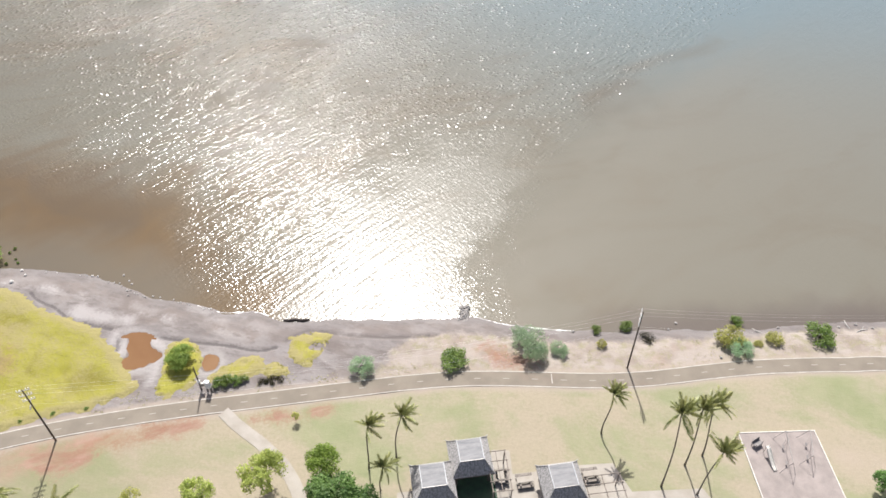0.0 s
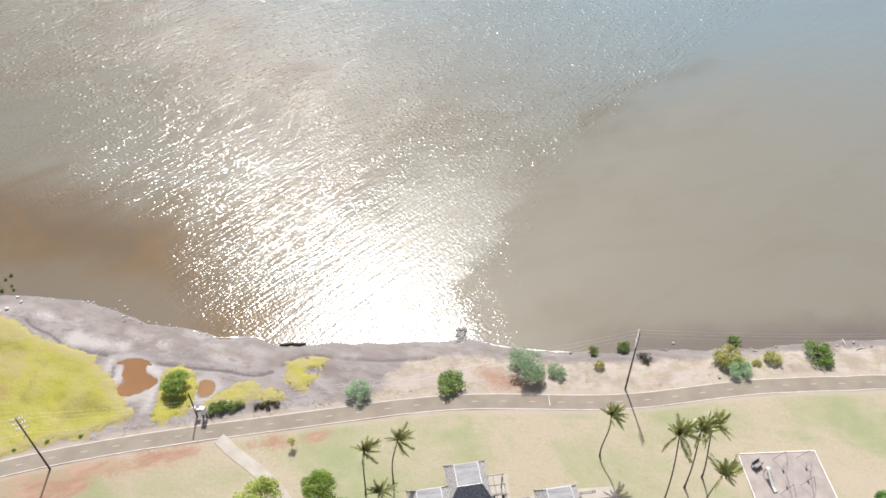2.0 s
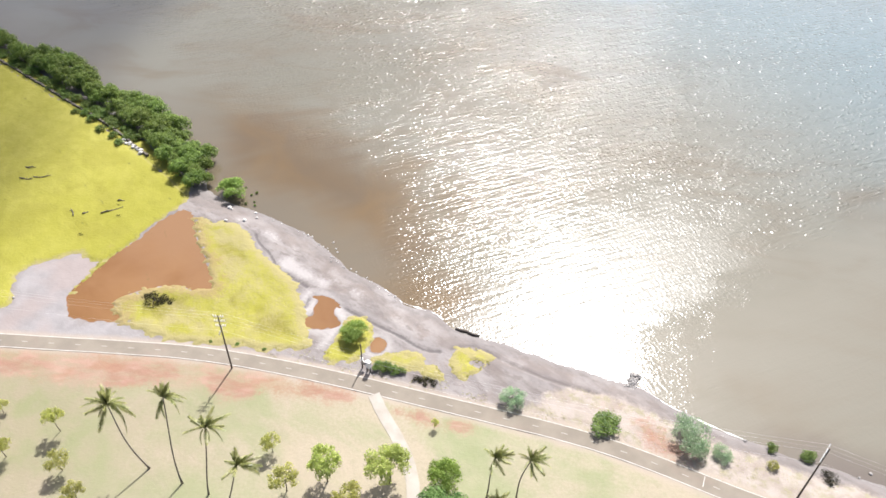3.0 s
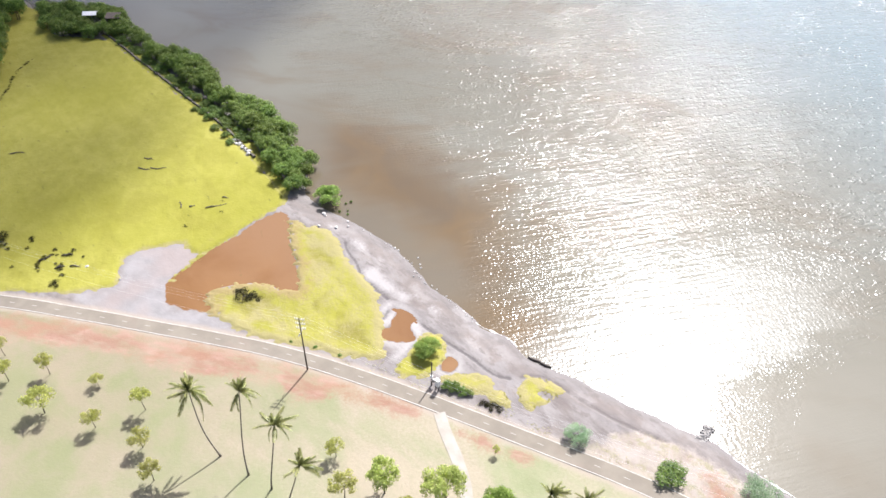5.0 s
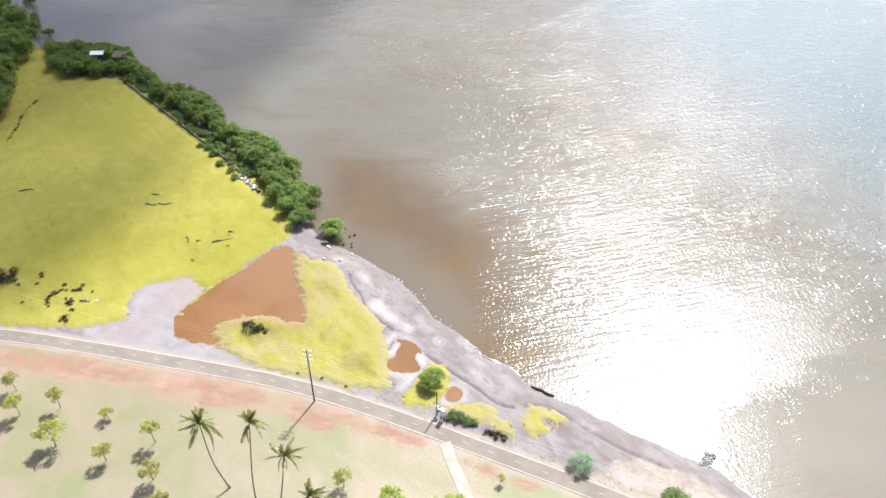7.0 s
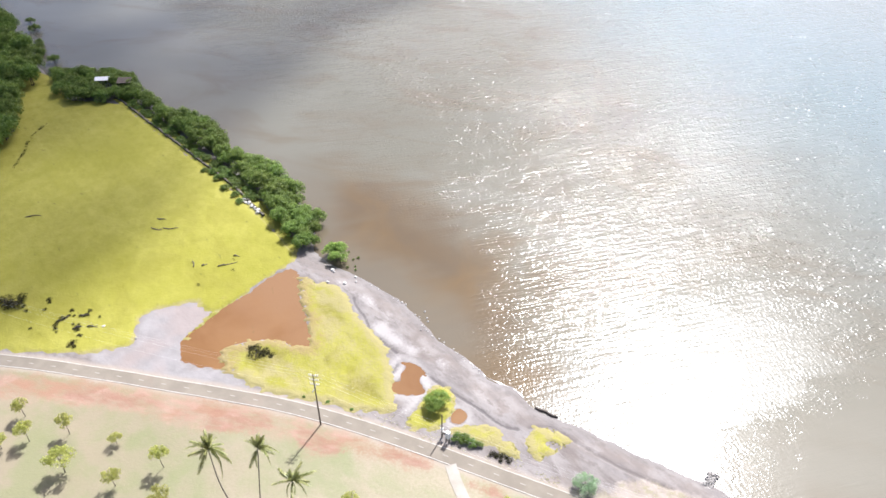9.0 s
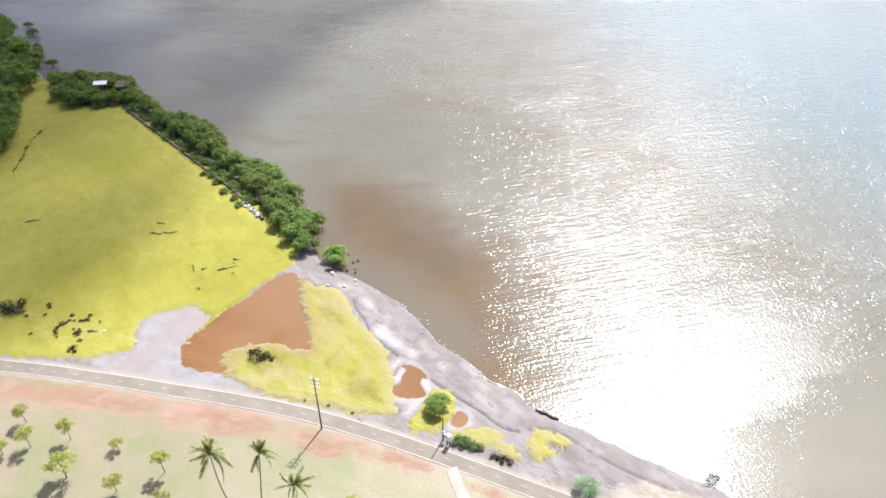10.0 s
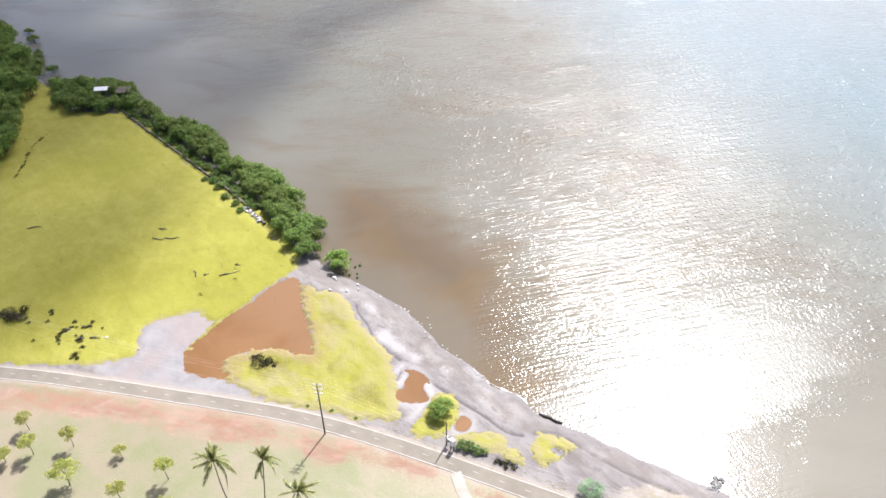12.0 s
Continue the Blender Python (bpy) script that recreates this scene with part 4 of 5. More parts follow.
# ------------------------------------------------------------------ plants
def leaf_mesh(name, clumps, count, size, material, rng, droop=0.0, slim=0.5):
    """Many small leaves round the clumps (x, y, z, radius), thinner inside and below."""
    c = np.asarray(clumps, float)
    pick = rng.choice(len(c), count, p=c[:, 3] ** 2 / (c[:, 3] ** 2).sum())
    way = rng.normal(size=(count, 3))
    way[:, 2] += 0.35
    way /= np.linalg.norm(way, axis=1)[:, None]
    spot = c[pick, :3] + way * (c[pick, 3] * rng.uniform(0.45, 1.12, count) ** 0.7)[:, None]
    spot[:, 2] = np.maximum(spot[:, 2], 0.05)
    normal = way + rng.normal(size=(count, 3)) * 0.55 + np.array([0, 0, 0.75])
    normal /= np.linalg.norm(normal, axis=1)[:, None]
    run = np.cross(normal, rng.normal(size=(count, 3)))
    run[:, 2] -= droop
    run /= np.linalg.norm(run, axis=1)[:, None]
    side = np.cross(normal, run)
    side /= np.linalg.norm(side, axis=1)[:, None] + 1e-6
    normal = np.cross(run, side)
    s = (size * rng.uniform(0.6, 1.4, count))[:, None]
    corners = np.stack([spot - run * s * 0.5, spot + side * s * slim * 0.5, spot + run * s * 0.5 - normal * s * 0.12, spot - side * s * slim * 0.5], 1)
    return mesh_arrays(name, corners.reshape(-1, 3), np.arange(count * 4).reshape(-1, 4), material)


def crown_clumps(rng, radius, height, low, count, flat=0.8, lump=(0.22, 0.44)):
    """Clumps of uneven size spread over a crown."""
    out = []
    for k in range(count):
        a, r = rng.uniform(0, 2 * np.pi), radius * np.sqrt(rng.uniform(0.02, 1)) * 0.78
        top = low + (height - low) * (1 - 0.55 * (r / radius) ** 2) * rng.uniform(0.62, 1.0)
        size = radius * rng.uniform(*lump)
        out.append((r * np.cos(a), r * np.sin(a), max(top - size * flat, size * 0.5), size))
    return out


def stem_mesh(name, rng, clumps, fork, thick, material, stems=1):
    """A tapered trunk that forks into limbs which reach into the clumps."""
    g = Geo()
    for k in range(stems):
        foot = (0, 0) if stems == 1 else (rng.uniform(-0.3, 0.3), rng.uniform(-0.3, 0.3))
        bend = (foot[0] + rng.uniform(-0.1, 0.1), foot[1] + rng.uniform(-0.1, 0.1))
        top = Vector((bend[0] * 0.7, bend[1] * 0.7, fork))
        g.tube([(*foot, -0.15), (*bend, fork * 0.5), top], [thick * 1.25, thick, thick * 0.8], 6)
        for x, y, z, r in [clumps[i] for i in rng.permutation(len(clumps))[: max(3, 7 // stems)]]:
            mid = top.lerp(Vector((x, y, z)), 0.5) + Vector((0, 0, 0.12 * r))
            g.tube([top, mid, (x, y, z)], [thick * 0.6, thick * 0.38, thick * 0.12], 5)
    return g.mesh(name, material, True)


PLANTS = {}


def kind_of_plant(kind, variant, radius, height, low, clumps, leaves, size, leaf, fork, thick, stems=1, droop=0.0, slim=0.5, flat=0.8, lump=(0.22, 0.44)):
    rng = np.random.default_rng(hash_of(kind) + variant)
    c = crown_clumps(rng, radius, height, low, clumps, flat, lump)
    PLANTS[kind, variant] = (stem_mesh("trunk", rng, c, fork, thick, BARK, stems), leaf_mesh("crown", c, leaves, size, leaf, rng, droop, slim))


def hash_of(text):
    return sum((i + 1) * ord(ch) for i, ch in enumerate(text))


def plant(name, kind, variant, x, y, size, label, category, group="", turn=0.0, tall=1.0, z=None):
    ob = thing(name, label, category, group)
    ob.matrix_basis = pose(x, y, on_land(x, y) if z is None else z, 0, 0, turn) @ Matrix.Diagonal((size, size, size * tall, 1))
    trunk, crown = PLANTS[kind, variant]
    part("trunk", trunk, ob)
    part("crown", crown, ob)
    return ob


for v in range(6):
    kind_of_plant("mangrove", v, 2.4, 4.3, 0.3, 34, 2100, 0.33, LEAF_MANGROVE, 1.2, 0.10, 2, 0.0, 0.5, 0.8, (0.18, 0.40))
for v in range(3):
    kind_of_plant("shrub", v, 1.0, 1.7, 0.15, 22, 1500, 0.16, LEAF_BROAD, 0.35, 0.05, 3, 0.2)
    kind_of_plant("lime", v, 1.0, 1.7, 0.15, 20, 1400, 0.15, LEAF_LIME, 0.35, 0.045, 3, 0.2)
    kind_of_plant("blue", v, 1.0, 1.9, 0.1, 34, 3400, 0.135, LEAF_BLUE, 0.35, 0.05, 3, 0.8, 0.22, 0.8, (0.16, 0.34))
    kind_of_plant("dry", v, 1.0, 0.9, 0.1, 16, 620, 0.18, LEAF_DRY, 0.2, 0.04, 4, 0.1, 0.3)
    kind_of_plant("sapling", v, 1.5, 3.3, 1.8, 17, 1250, 0.21, LEAF_LIME, 1.8, 0.05, 1, 0.6, 0.5, 0.5, (0.20, 0.36))
    kind_of_plant("tree", v, 2.3, 5.0, 1.5, 34, 3600, 0.28, LEAF_SPRING, 2.2, 0.10, 1, 0.9, 0.45, 0.7, (0.15, 0.30))
    kind_of_plant("broad_tree", v, 2.2, 4.9, 1.0, 40, 5000, 0.24, LEAF_DEEP, 1.8, 0.12, 1, 0.35, 0.5, 0.8, (0.15, 0.32))
    kind_of_plant("green_tree", v, 2.2, 4.9, 1.0, 36, 4200, 0.25, LEAF_FRESH, 1.8, 0.12, 1, 0.35, 0.5, 0.8, (0.17, 0.36))


def frond_mesh(rng, length, droop, spread):
    """A feather of leaflets on an arching rib, along +x."""
    g = Geo()
    steps = 9
    rib = []
    for k in range(steps + 1):
        u = k / steps
        rib.append(Vector((length * (u - 0.18 * droop * u * u), 0, -droop * length * 0.55 * u * u)))
    g.tube(rib, [0.035 * (1 - 0.85 * k / steps) for k in range(steps + 1)], 4)
    pairs = 26
    for k in range(pairs):
        u = 0.14 + 0.86 * k / (pairs - 1)
        f = u * steps
        i = min(int(f), steps - 1)
        p, way = rib[i].lerp(rib[i + 1], f - i), (rib[i + 1] - rib[i]).normalized()
        reach = length * spread * (0.55 + 0.9 * u) * (1.08 - u) ** 0.5 * rng.uniform(0.8, 1.15)
        for s in (-1, 1):
            if rng.uniform() < 0.08:
                continue
            tip = p + (Vector((0, s, 0)) * 0.7 + way * 0.75 + Vector((0, 0, -0.35 - rng.uniform(0, 0.6)))).normalized() * reach
            wide = way * 0.066
            g.add([p - wide, p + wide, tip + wide * 0.2, tip - wide * 0.2], [(0, 1, 2, 3)])
    return g.mesh("frond", LEAF_PALM)


frond_rng = np.random.default_rng(77)
FRONDS = [frond_mesh(frond_rng, 2.45 * k, d, 0.29) for k, d in ((1.0, 0.5), (1.1, 0.8), (0.95, 1.1), (0.85, 0.3), (1.05, 1.4))]


def palm(x, y, top_x, top_y, height, size, seed, label, bow=0.1):
    """A coconut palm whose trunk bows from its foot to its crown."""
    rng = np.random.default_rng(seed)
    z = on_land(x, y)
    ob = thing("coconut_palm", label, "palm tree", "coconut palms on the lawn", (x, y, z))
    lean = Vector((top_x - x, top_y - y, 0))
    across = Vector((-lean.y, lean.x, 0)) * 0.35
    trunk = []
    n = 12
    for k in range(n + 1):
        u = k / n
        trunk.append(lean * (u ** 1.25) + across * math.sin(u * math.pi) * bow * 4 + Vector((0, 0, height * u - 0.1)) + Vector((0.12, 0.05, 0)) * math.sin(u * 5 + seed) * ({2: 1.3, 4: 2.4}.get(seed, 0.8)))
    radii = [0.095 * (1.55 - 0.9 * min(u * 8, 1) * 0.6 - 0.35 * u) * min(1, 0.75 + height / 40) for u in (k / n for k in range(n + 1))]
    part("trunk", Geo().tube(trunk, radii, 8).mesh("trunk", PALM_BARK, True), ob)
    head = trunk[-1]
    count = int(rng.integers(30, 36))
    for k in range(count):
        u = k / (count - 1)
        azimuth = rng.uniform(0, 360)
        # young fronds stand in a tuft; the trade wind sweeps the rest towards +x, +y
        a = radians(azimuth)
        away = math.sin(radians(30) - a)
        lee = math.cos(a - radians(30))
        rise = 86 - 106 * u ** 2.6 + rng.uniform(-14, 14) + 8 * lee
        grow = size * rng.uniform(0.70, 1.10) * (1.0 + 0.12 * lee) * (0.72 + 0.28 * u)
        m = Matrix.Translation(head + Vector((0, 0, 0.05 * rng.uniform(-1, 1)))) @ pose(0, 0, 0, rng.uniform(-50, 50), -rise, azimuth + 60 * away * min(1, u + 0.35)) @ Matrix.Diagonal((grow, grow, grow, 1))
        part("frond", FRONDS[int(rng.choice((0, 3) if u < 0.55 else (1, 2, 4, 0)))], ob, "", m)
    return ob


def scatter(rng, outline, gap, tries):
    """Places inside an outline, no two nearer than the gap."""
    (x0, y0), (x1, y1) = outline.min(0), outline.max(0)
    px, py = rng.uniform(x0, x1, tries), rng.uniform(y0, y1, tries)
    ok = inside(px, py, outline) > 0
    kept = []
    for x, y in zip(px[ok], py[ok]):
        if all((x - a) ** 2 + (y - b) ** 2 > gap * gap for a, b in kept):
            kept.append((float(x), float(y)))
    return kept


THICKET = spline([(-80.6, 72.6), (-90, 76.7), (-98, 81.4), (-106, 83.9), (-117, 86.5), (-130, 89.3), (-143, 92.0), (-156, 94.8), (-163, 89.5), (-172, 85.2), (-180, 88.5), (-186, 92.5), (-176, 99.5),
                  (-166, 100.5), (-158, 96.5), (-145, 94.5), (-129, 95.5), (-120, 89.8), (-107, 90), (-97, 87), (-90, 84.5), (-82, 79.5)], 4, True)
FOREST = spline([(-151, 50), (-157, 58.5), (-165, 67.5), (-175, 76.0), (-186, 85.5), (-193, 91.0), (-203, 95), (-219, 100), (-249, 110), (-290, 122), (-290, 100), (-240, 84), (-205, 66), (-180, 46), (-160, 36)], 4, True)



def build_plants():
    rng = np.random.default_rng(5)
    for k, (x, y) in enumerate(scatter(rng, THICKET, 1.75, 3600)):
        if math.hypot(x + 167.0, y - 93.2) < 1.7 or math.hypot(x + 163.2, y - 96.4) < 1.5:
            continue  # clear round the hut and the shed
        size = rng.uniform(0.72, 1.05) * (0.9 if x > -95 else 1.0)
        plant("mangrove_tree", "mangrove", k % 6, x, y, size, "dense dark green mangrove tree beside the water", "mangrove tree", "mangroves along the bund", rng.uniform(0, 360), rng.uniform(0.85, 1.1), max(on_land(x, y), SEA))
    for k, (x, y) in enumerate(scatter(rng, FOREST, 2.9, 2600)):
        plant("mangrove_tree", "mangrove", k % 6, x, y, rng.uniform(1.05, 1.55), "tall dark green mangrove tree at the edge of the marsh", "mangrove tree", "mangrove wood beyond the marsh", rng.uniform(0, 360), rng.uniform(0.95, 1.25), max(on_land(x, y), SEA))
    for k, (x, y, s) in enumerate([(-197.6, 98.0, 0.85), (-206, 99.6, 0.65), (-210, 101.4, 0.7), (-224, 108.6, 0.8), (-190.5, 93.6, 0.75), (-213.5, 103.4, 0.6), (-231, 111.5, 0.7)]):
        plant("mangrove_bush", "mangrove", k % 6, x, y, s, "small dark mangrove bush standing in shallow water", "bush", "bushes in the shallows", k * 50, 0.7, SEA - 0.1)
    for k, (x, y, s) in enumerate([(-111.5, 81.0, 0.55), (-114.5, 82.0, 0.5), (-107.5, 79.0, 0.5), (-104, 78.4, 0.45), (-101.5, 77.2, 0.45), (-116.5, 81.4, 0.4)]):
        plant("bank_bush", "shrub", k % 3, x, y, s * 2.2, "low green bush on the edge of the bund", "bush", "bushes on the bund", k * 70, 0.7)
    pts, _ = along(BUND[BUND[:, 0] < -99], 2.1)
    for k, (x, y) in enumerate(pts):
        plant("bank_bush", "shrub", k % 3, x + rng.uniform(-0.6, 0.6), y + rng.uniform(0.9, 1.9), rng.uniform(1.0, 1.8), "low green bush behind the stone wall", "bush", "bushes on the bund", k * 70, rng.uniform(0.4, 0.7))
    plant("round_bush", "green_tree", 0, -74.1, 75.1, 1.3, "round green bush standing alone at the waterline", "bush", "", 20, 0.6, SEA - 0.6)
    for k, (x, y) in enumerate([(-73.6, 78.0), (-71.4, 76.7), (-70.8, 74.3), (-69.9, 75.4), (-76.6, 79.2), (-71.0, 77.6), (-78.2, 78.4), (-69.2, 74.6)]):
        plant("mangrove_shoot", "shrub", k % 3, x, y, 0.20 + 0.05 * (k % 3), "small dark mangrove shoot in shallow water", "shoot", "shoots in the shallows", k * 40, 1.0, SEA - 0.05)
    # between the trail and the beach
    plant("round_bush", "green_tree", 1, -38.6, 56.3, 0.97, "round bright green bush on yellow marsh plants", "bush", "", 0, 0.58)
    for name, kind, v, x, y, s, tall, label in [
        ("green_bush", "blue", 0, -15.3, 55.9, 1.95, 0.72, "feathery blue-green bush beside the bike path"),
        ("green_bush", "shrub", 1, -3.7, 57.6, 2.05, 0.66, "dense olive-green bush beside the bike path"),
        ("tall_bush", "blue", 1, 6.2, 60.3, 3.15, 0.74, "tall feathery blue-green bush on sandy scrub"),
        ("dry_bush", "blue", 2, 10.2, 60.0, 1.6, 0.5, "low greyish bush on sandy scrub"),
        ("tall_bush", "lime", 0, 33.2, 62.8, 2.1, 0.9, "tall yellow-green bush on sandy scrub"),
        ("green_bush", "blue", 0, 34.0, 60.9, 2.0, 0.62, "blue-green bush under a taller yellow-green one"),
        ("green_bush", "shrub", 0, 35.2, 66.4, 1.0, 0.9, "small green bush at the waterline"),
        ("green_bush", "lime", 1, 39.2, 62.9, 1.25, 0.85, "small yellow-green bush on sandy scrub"),
        ("low_bush", "lime", 2, 36.9, 62.2, 0.7, 0.6, "low yellow-green bush on sandy scrub"),
        ("green_bush", "shrub", 2, 45.4, 63.8, 2.1, 0.8, "dense green bush on sandy scrub with dry twigs"),
        ("low_bush", "shrub", 0, 15.6, 64.0, 0.8, 1.1, "small green bush at the waterline"),
        ("low_bush", "lime", 1, 16.0, 61.2, 0.75, 1.1, "small yellow-green bush on sandy scrub"),
        ("low_bush", "shrub", 1, 19.9, 64.9, 1.0, 1.1, "small green bush at the waterline"),
        ("low_bush", "dry", 2, 22.3, 62.8, 1.2, 0.9, "small grey-green bush on sandy scrub"),
        ("low_bush", "shrub", 0, -33.3, 53.2, 0.85, 0.75, "low dark green bush in a row on yellow marsh plants"),
        ("low_bush", "shrub", 1, -32.3, 53.6, 0.95, 0.75, "low dark green bush in a row on yellow marsh plants"),
        ("low_bush", "shrub", 2, -31.2, 53.7, 0.85, 0.70, "low dark green bush in a row on yellow marsh plants"),
        ("low_bush", "shrub", 0, -30.1, 54.0, 0.70, 0.65, "low dark green bush in a row on yellow marsh plants"),
        ("dry_bush", "dry", 0, -27.7, 53.6, 0.85, 0.6, "leafless dark brush on yellow marsh plants"),
        ("dry_bush", "dry", 1, -26.6, 53.8, 0.95, 0.6, "leafless dark brush on yellow marsh plants"),
        ("dry_bush", "dry", 2, -25.6, 54.0, 0.7, 0.55, "leafless dark brush on yellow marsh plants"),
        ("low_bush", "shrub", 0, -55.8, 47.0, 0.30, 0.5, "low olive tuft at the marsh edge beside the path"),
        ("low_bush", "shrub", 1, -52.3, 48.2, 0.34, 0.5, "low olive tuft at the marsh edge beside the path"),
        ("low_bush", "shrub", 1, -48.5, 49.1, 0.30, 0.5, "low olive tuft at the marsh edge beside the path"),
        ("dry_bush", "dry", 2, -68.0, 49.6, 1.9, 0.45, "grey dead brush among marsh plants beside the pond"),
        ("dry_bush", "dry", 0, -66.2, 50.0, 1.2, 0.4, "grey dead brush among marsh plants beside the pond"),
        ("dry_bush", "dry", 1, -93.2, 34.3, 1.1, 0.6, "dark dry bush on marsh plants beside the path"),
        ("dead_brush", "dry", 1, -88.4, 63.6, 0.5, 0.6, "dark dead brush stranded on the marsh"),
        ("dark_bush", "dry", 1, -109.6, 34.6, 2.3, 0.75, "dark dead bush on the marsh"),
        ("dark_bush", "dry", 2, -111.4, 33.8, 1.8, 0.75, "dark dead bush on the marsh"),
        ("dead_brush", "dry", 0, -86.3, 61.5, 0.6, 0.5, "dark dead brush stranded on the marsh"),
        ("dead_brush", "dry", 2, -88.2, 55.2, 0.55, 0.6, "dark dead brush stranded on the marsh"),
    ]:
        low = 0.70 if x > -30 else 1.0
        plant(name, kind, v, x, y + (0.30 if x > -30 else 0), s, label, "bush", "bushes between path and bay" if x > -60 else "bushes on the marsh", (x * 37) % 360, tall * low)
    # dead stalks washed together in a broken ring round a dark clump
    for k, (x, y, s) in enumerate([(-97.9, 34.5, 0.30), (-98.6, 34.8, 0.42), (-99.3, 35.2, 0.50), (-99.7, 35.8, 0.42), (-99.9, 36.3, 0.38), (-99.8, 37.0, 0.62), (-99.6, 37.9, 0.42), (-100.3, 39.0, 0.46),
                                  (-98.9, 38.4, 0.30), (-98.0, 39.0, 0.38), (-97.3, 39.6, 0.58), (-97.8, 40.6, 0.46), (-97.2, 37.1, 0.34), (-96.2, 37.2, 0.66), (-95.6, 36.7, 0.52), (-94.1, 36.1, 0.48),
                                  (-105.9, 38.4, 0.55), (-105.2, 38.0, 0.36), (-104.2, 36.6, 0.40), (-106.6, 34.6, 0.42), (-102.1, 32.6, 0.34), (-95.2, 40.6, 0.30)]):
        plant("dead_brush", "dry", k % 3, x, y, s * 1.12, "dark dead stalks matted on the yellow marsh", "brush", "brush on the marsh", k * 77, 0.55, on_land(x, y) + 0.16)
    wrack, _ = along(spline([(-164.0, 74.4), (-162.2, 70.8), (-158.9, 66.6), (-156, 64.0), (-153.9, 61.5), (-151.4, 59.2)], 4), 0.9)
    for k, (x, y) in enumerate(wrack):
        plant("wrack", "dry", k % 3, x + rng.uniform(-0.3, 0.3), y + rng.uniform(-0.3, 0.3), rng.uniform(0.28, 0.62), "dark wrack of dead stalks lying on the marsh", "wrack", "wrack line on the marsh", k * 50, 0.34, on_land(x, y) + 0.12)
    # on the lawn
    for k, (x, y, h, s) in enumerate([(-72.9, 19.6, 4.2, 1.5), (-78.1, 23.7, 3.7, 0.9), (-71.1, 26.3, 1.9, 0.75), (-65.7, 22.1, 3.3, 0.95), (-62.8, 27.5, 4.2, 0.95), (-58.4, 23.7, 3.3, 1.05),
                                     (-38.1, 36.6, 2.9, 0.95), (-33.7, 33.1, 3.9, 1.3), (-81.5, 19.8, 3.6, 1.0), (-83.5, 17.0, 2.6, 0.9), (-26.2, 34.3, 4.2, 1.3), (-22.4, 48.3, 1.6, 0.4),
                                     (-86.0, 22.0, 3.4, 0.9), (-53.5, 21.5, 3.4, 1.0)]):
        plant("young_tree", "sapling", k % 3, x, y, s, "young thin-stemmed tree with sparse yellow-green leaves on the lawn", "tree", "young trees on the lawn", k * 67, h / (3.3 * s))
    plant("lawn_tree", "tree", 0, -30.2, 36.2, 0.95, "tall pale green tree with drooping leaves on the lawn", "tree", "", 30, 1.35)
    plant("lawn_tree", "tree", 2, -23.7, 39.3, 1.25, "spreading yellow-green tree beside the footpath", "tree", "", 80, 1.05)
    plant("lawn_tree", "green_tree", 2, -17.6, 41.2, 1.05, "dense bright green tree on the lawn", "tree", "", 140, 1.0)
    plant("lawn_tree", "broad_tree", 1, -15.9, 37.0, 1.55, "broad dark green tree beside the shelters", "tree", "", 200, 0.75)
    plant("lawn_tree", "broad_tree", 0, -12.9, 36.4, 1.25, "broad dark green tree beside the shelters", "tree", "", 260, 0.7)
    plant("lawn_tree", "broad_tree", 2, 44.9, 41.6, 0.8, "small dark green tree on the lawn beside the court", "tree", "", 20, 0.9)
    for x, y, tx, ty, h, s, seed, label in [
        (-13.0, 42.4, -12.4, 42.5, 8.7, 0.95, 1, "coconut palm with a straight trunk near the shelters"),
        (-10.0, 43.8, -9.0, 43.9, 8.8, 0.85, 2, "slim coconut palm near the shelters"),
        (-11.3, 39.7, -10.9, 39.8, 4.8, 0.85, 3, "short coconut palm beside the shelters"),
        (14.6, 48.1, 14.5, 48.2, 7.8, 0.80, 4, "coconut palm with a crooked trunk on the lawn"),
        (20.4, 41.4, 19.5, 41.5, 14.3, 1.10, 5, "tall coconut palm with a bowed trunk on the lawn"),
        (23.5, 44.1, 23.0, 44.2, 11.2, 1.0, 6, "leaning coconut palm in a cluster on the lawn"),
        (25.7, 45.4, 24.8, 45.6, 9.9, 1.0, 7, "coconut palm in a cluster on the lawn"),
        (24.0, 40.4, 24.8, 40.6, 8.7, 1.05, 8, "coconut palm with a wide crown in a cluster"),
        (-49.7, 28.4, -52.4, 28.5, 10.8, 1.22, 9, "tall leaning coconut palm on dry lawn"),
        (-44.9, 28.6, -46.2, 31.0, 12.8, 1.04, 10, "very tall slim coconut palm on dry lawn"),
        (-41.3, 28.9, -40.5, 30.6, 11.5, 1.0, 11, "tall slim coconut palm on dry lawn"),
        (-38.4, 28.6, -36.8, 30.2, 7.5, 1.1, 12, "coconut palm with wind-swept fronds on dry lawn"),
    ]:
        palm(x, y, tx, ty, h, s, seed, label, 0.12 if seed in (4, 5, 9) else 0.05)


# ------------------------------------------------------------------ rocks, wood and foam
def rock_mesh(seed, material):
    """A broken rock of about one metre."""
    rng = np.random.default_rng(seed)
    bm = bmesh.new()
    bmesh.ops.create_icosphere(bm, subdivisions=2, radius=0.5)
    axes = [Vector(rng.normal(size=3)).normalized() for _ in range(7)]
    cuts = rng.uniform(0.30, 0.46, 7)
    for p in bm.verts:
        for axis, cut in zip(axes, cuts):
            far = p.co.dot(axis)
            if far > cut:
                p.co -= axis * (far - cut)
        p.co *= 1 + 0.05 * rng.normal()
        p.co.z *= 0.75
    me = bpy.data.meshes.new("rock")
    bm.to_mesh(me)
    bm.free()
    me.materials.append(material)
    return me


ROCKS_GREY = [rock_mesh(s, ROCK_GREY) for s in range(5)]
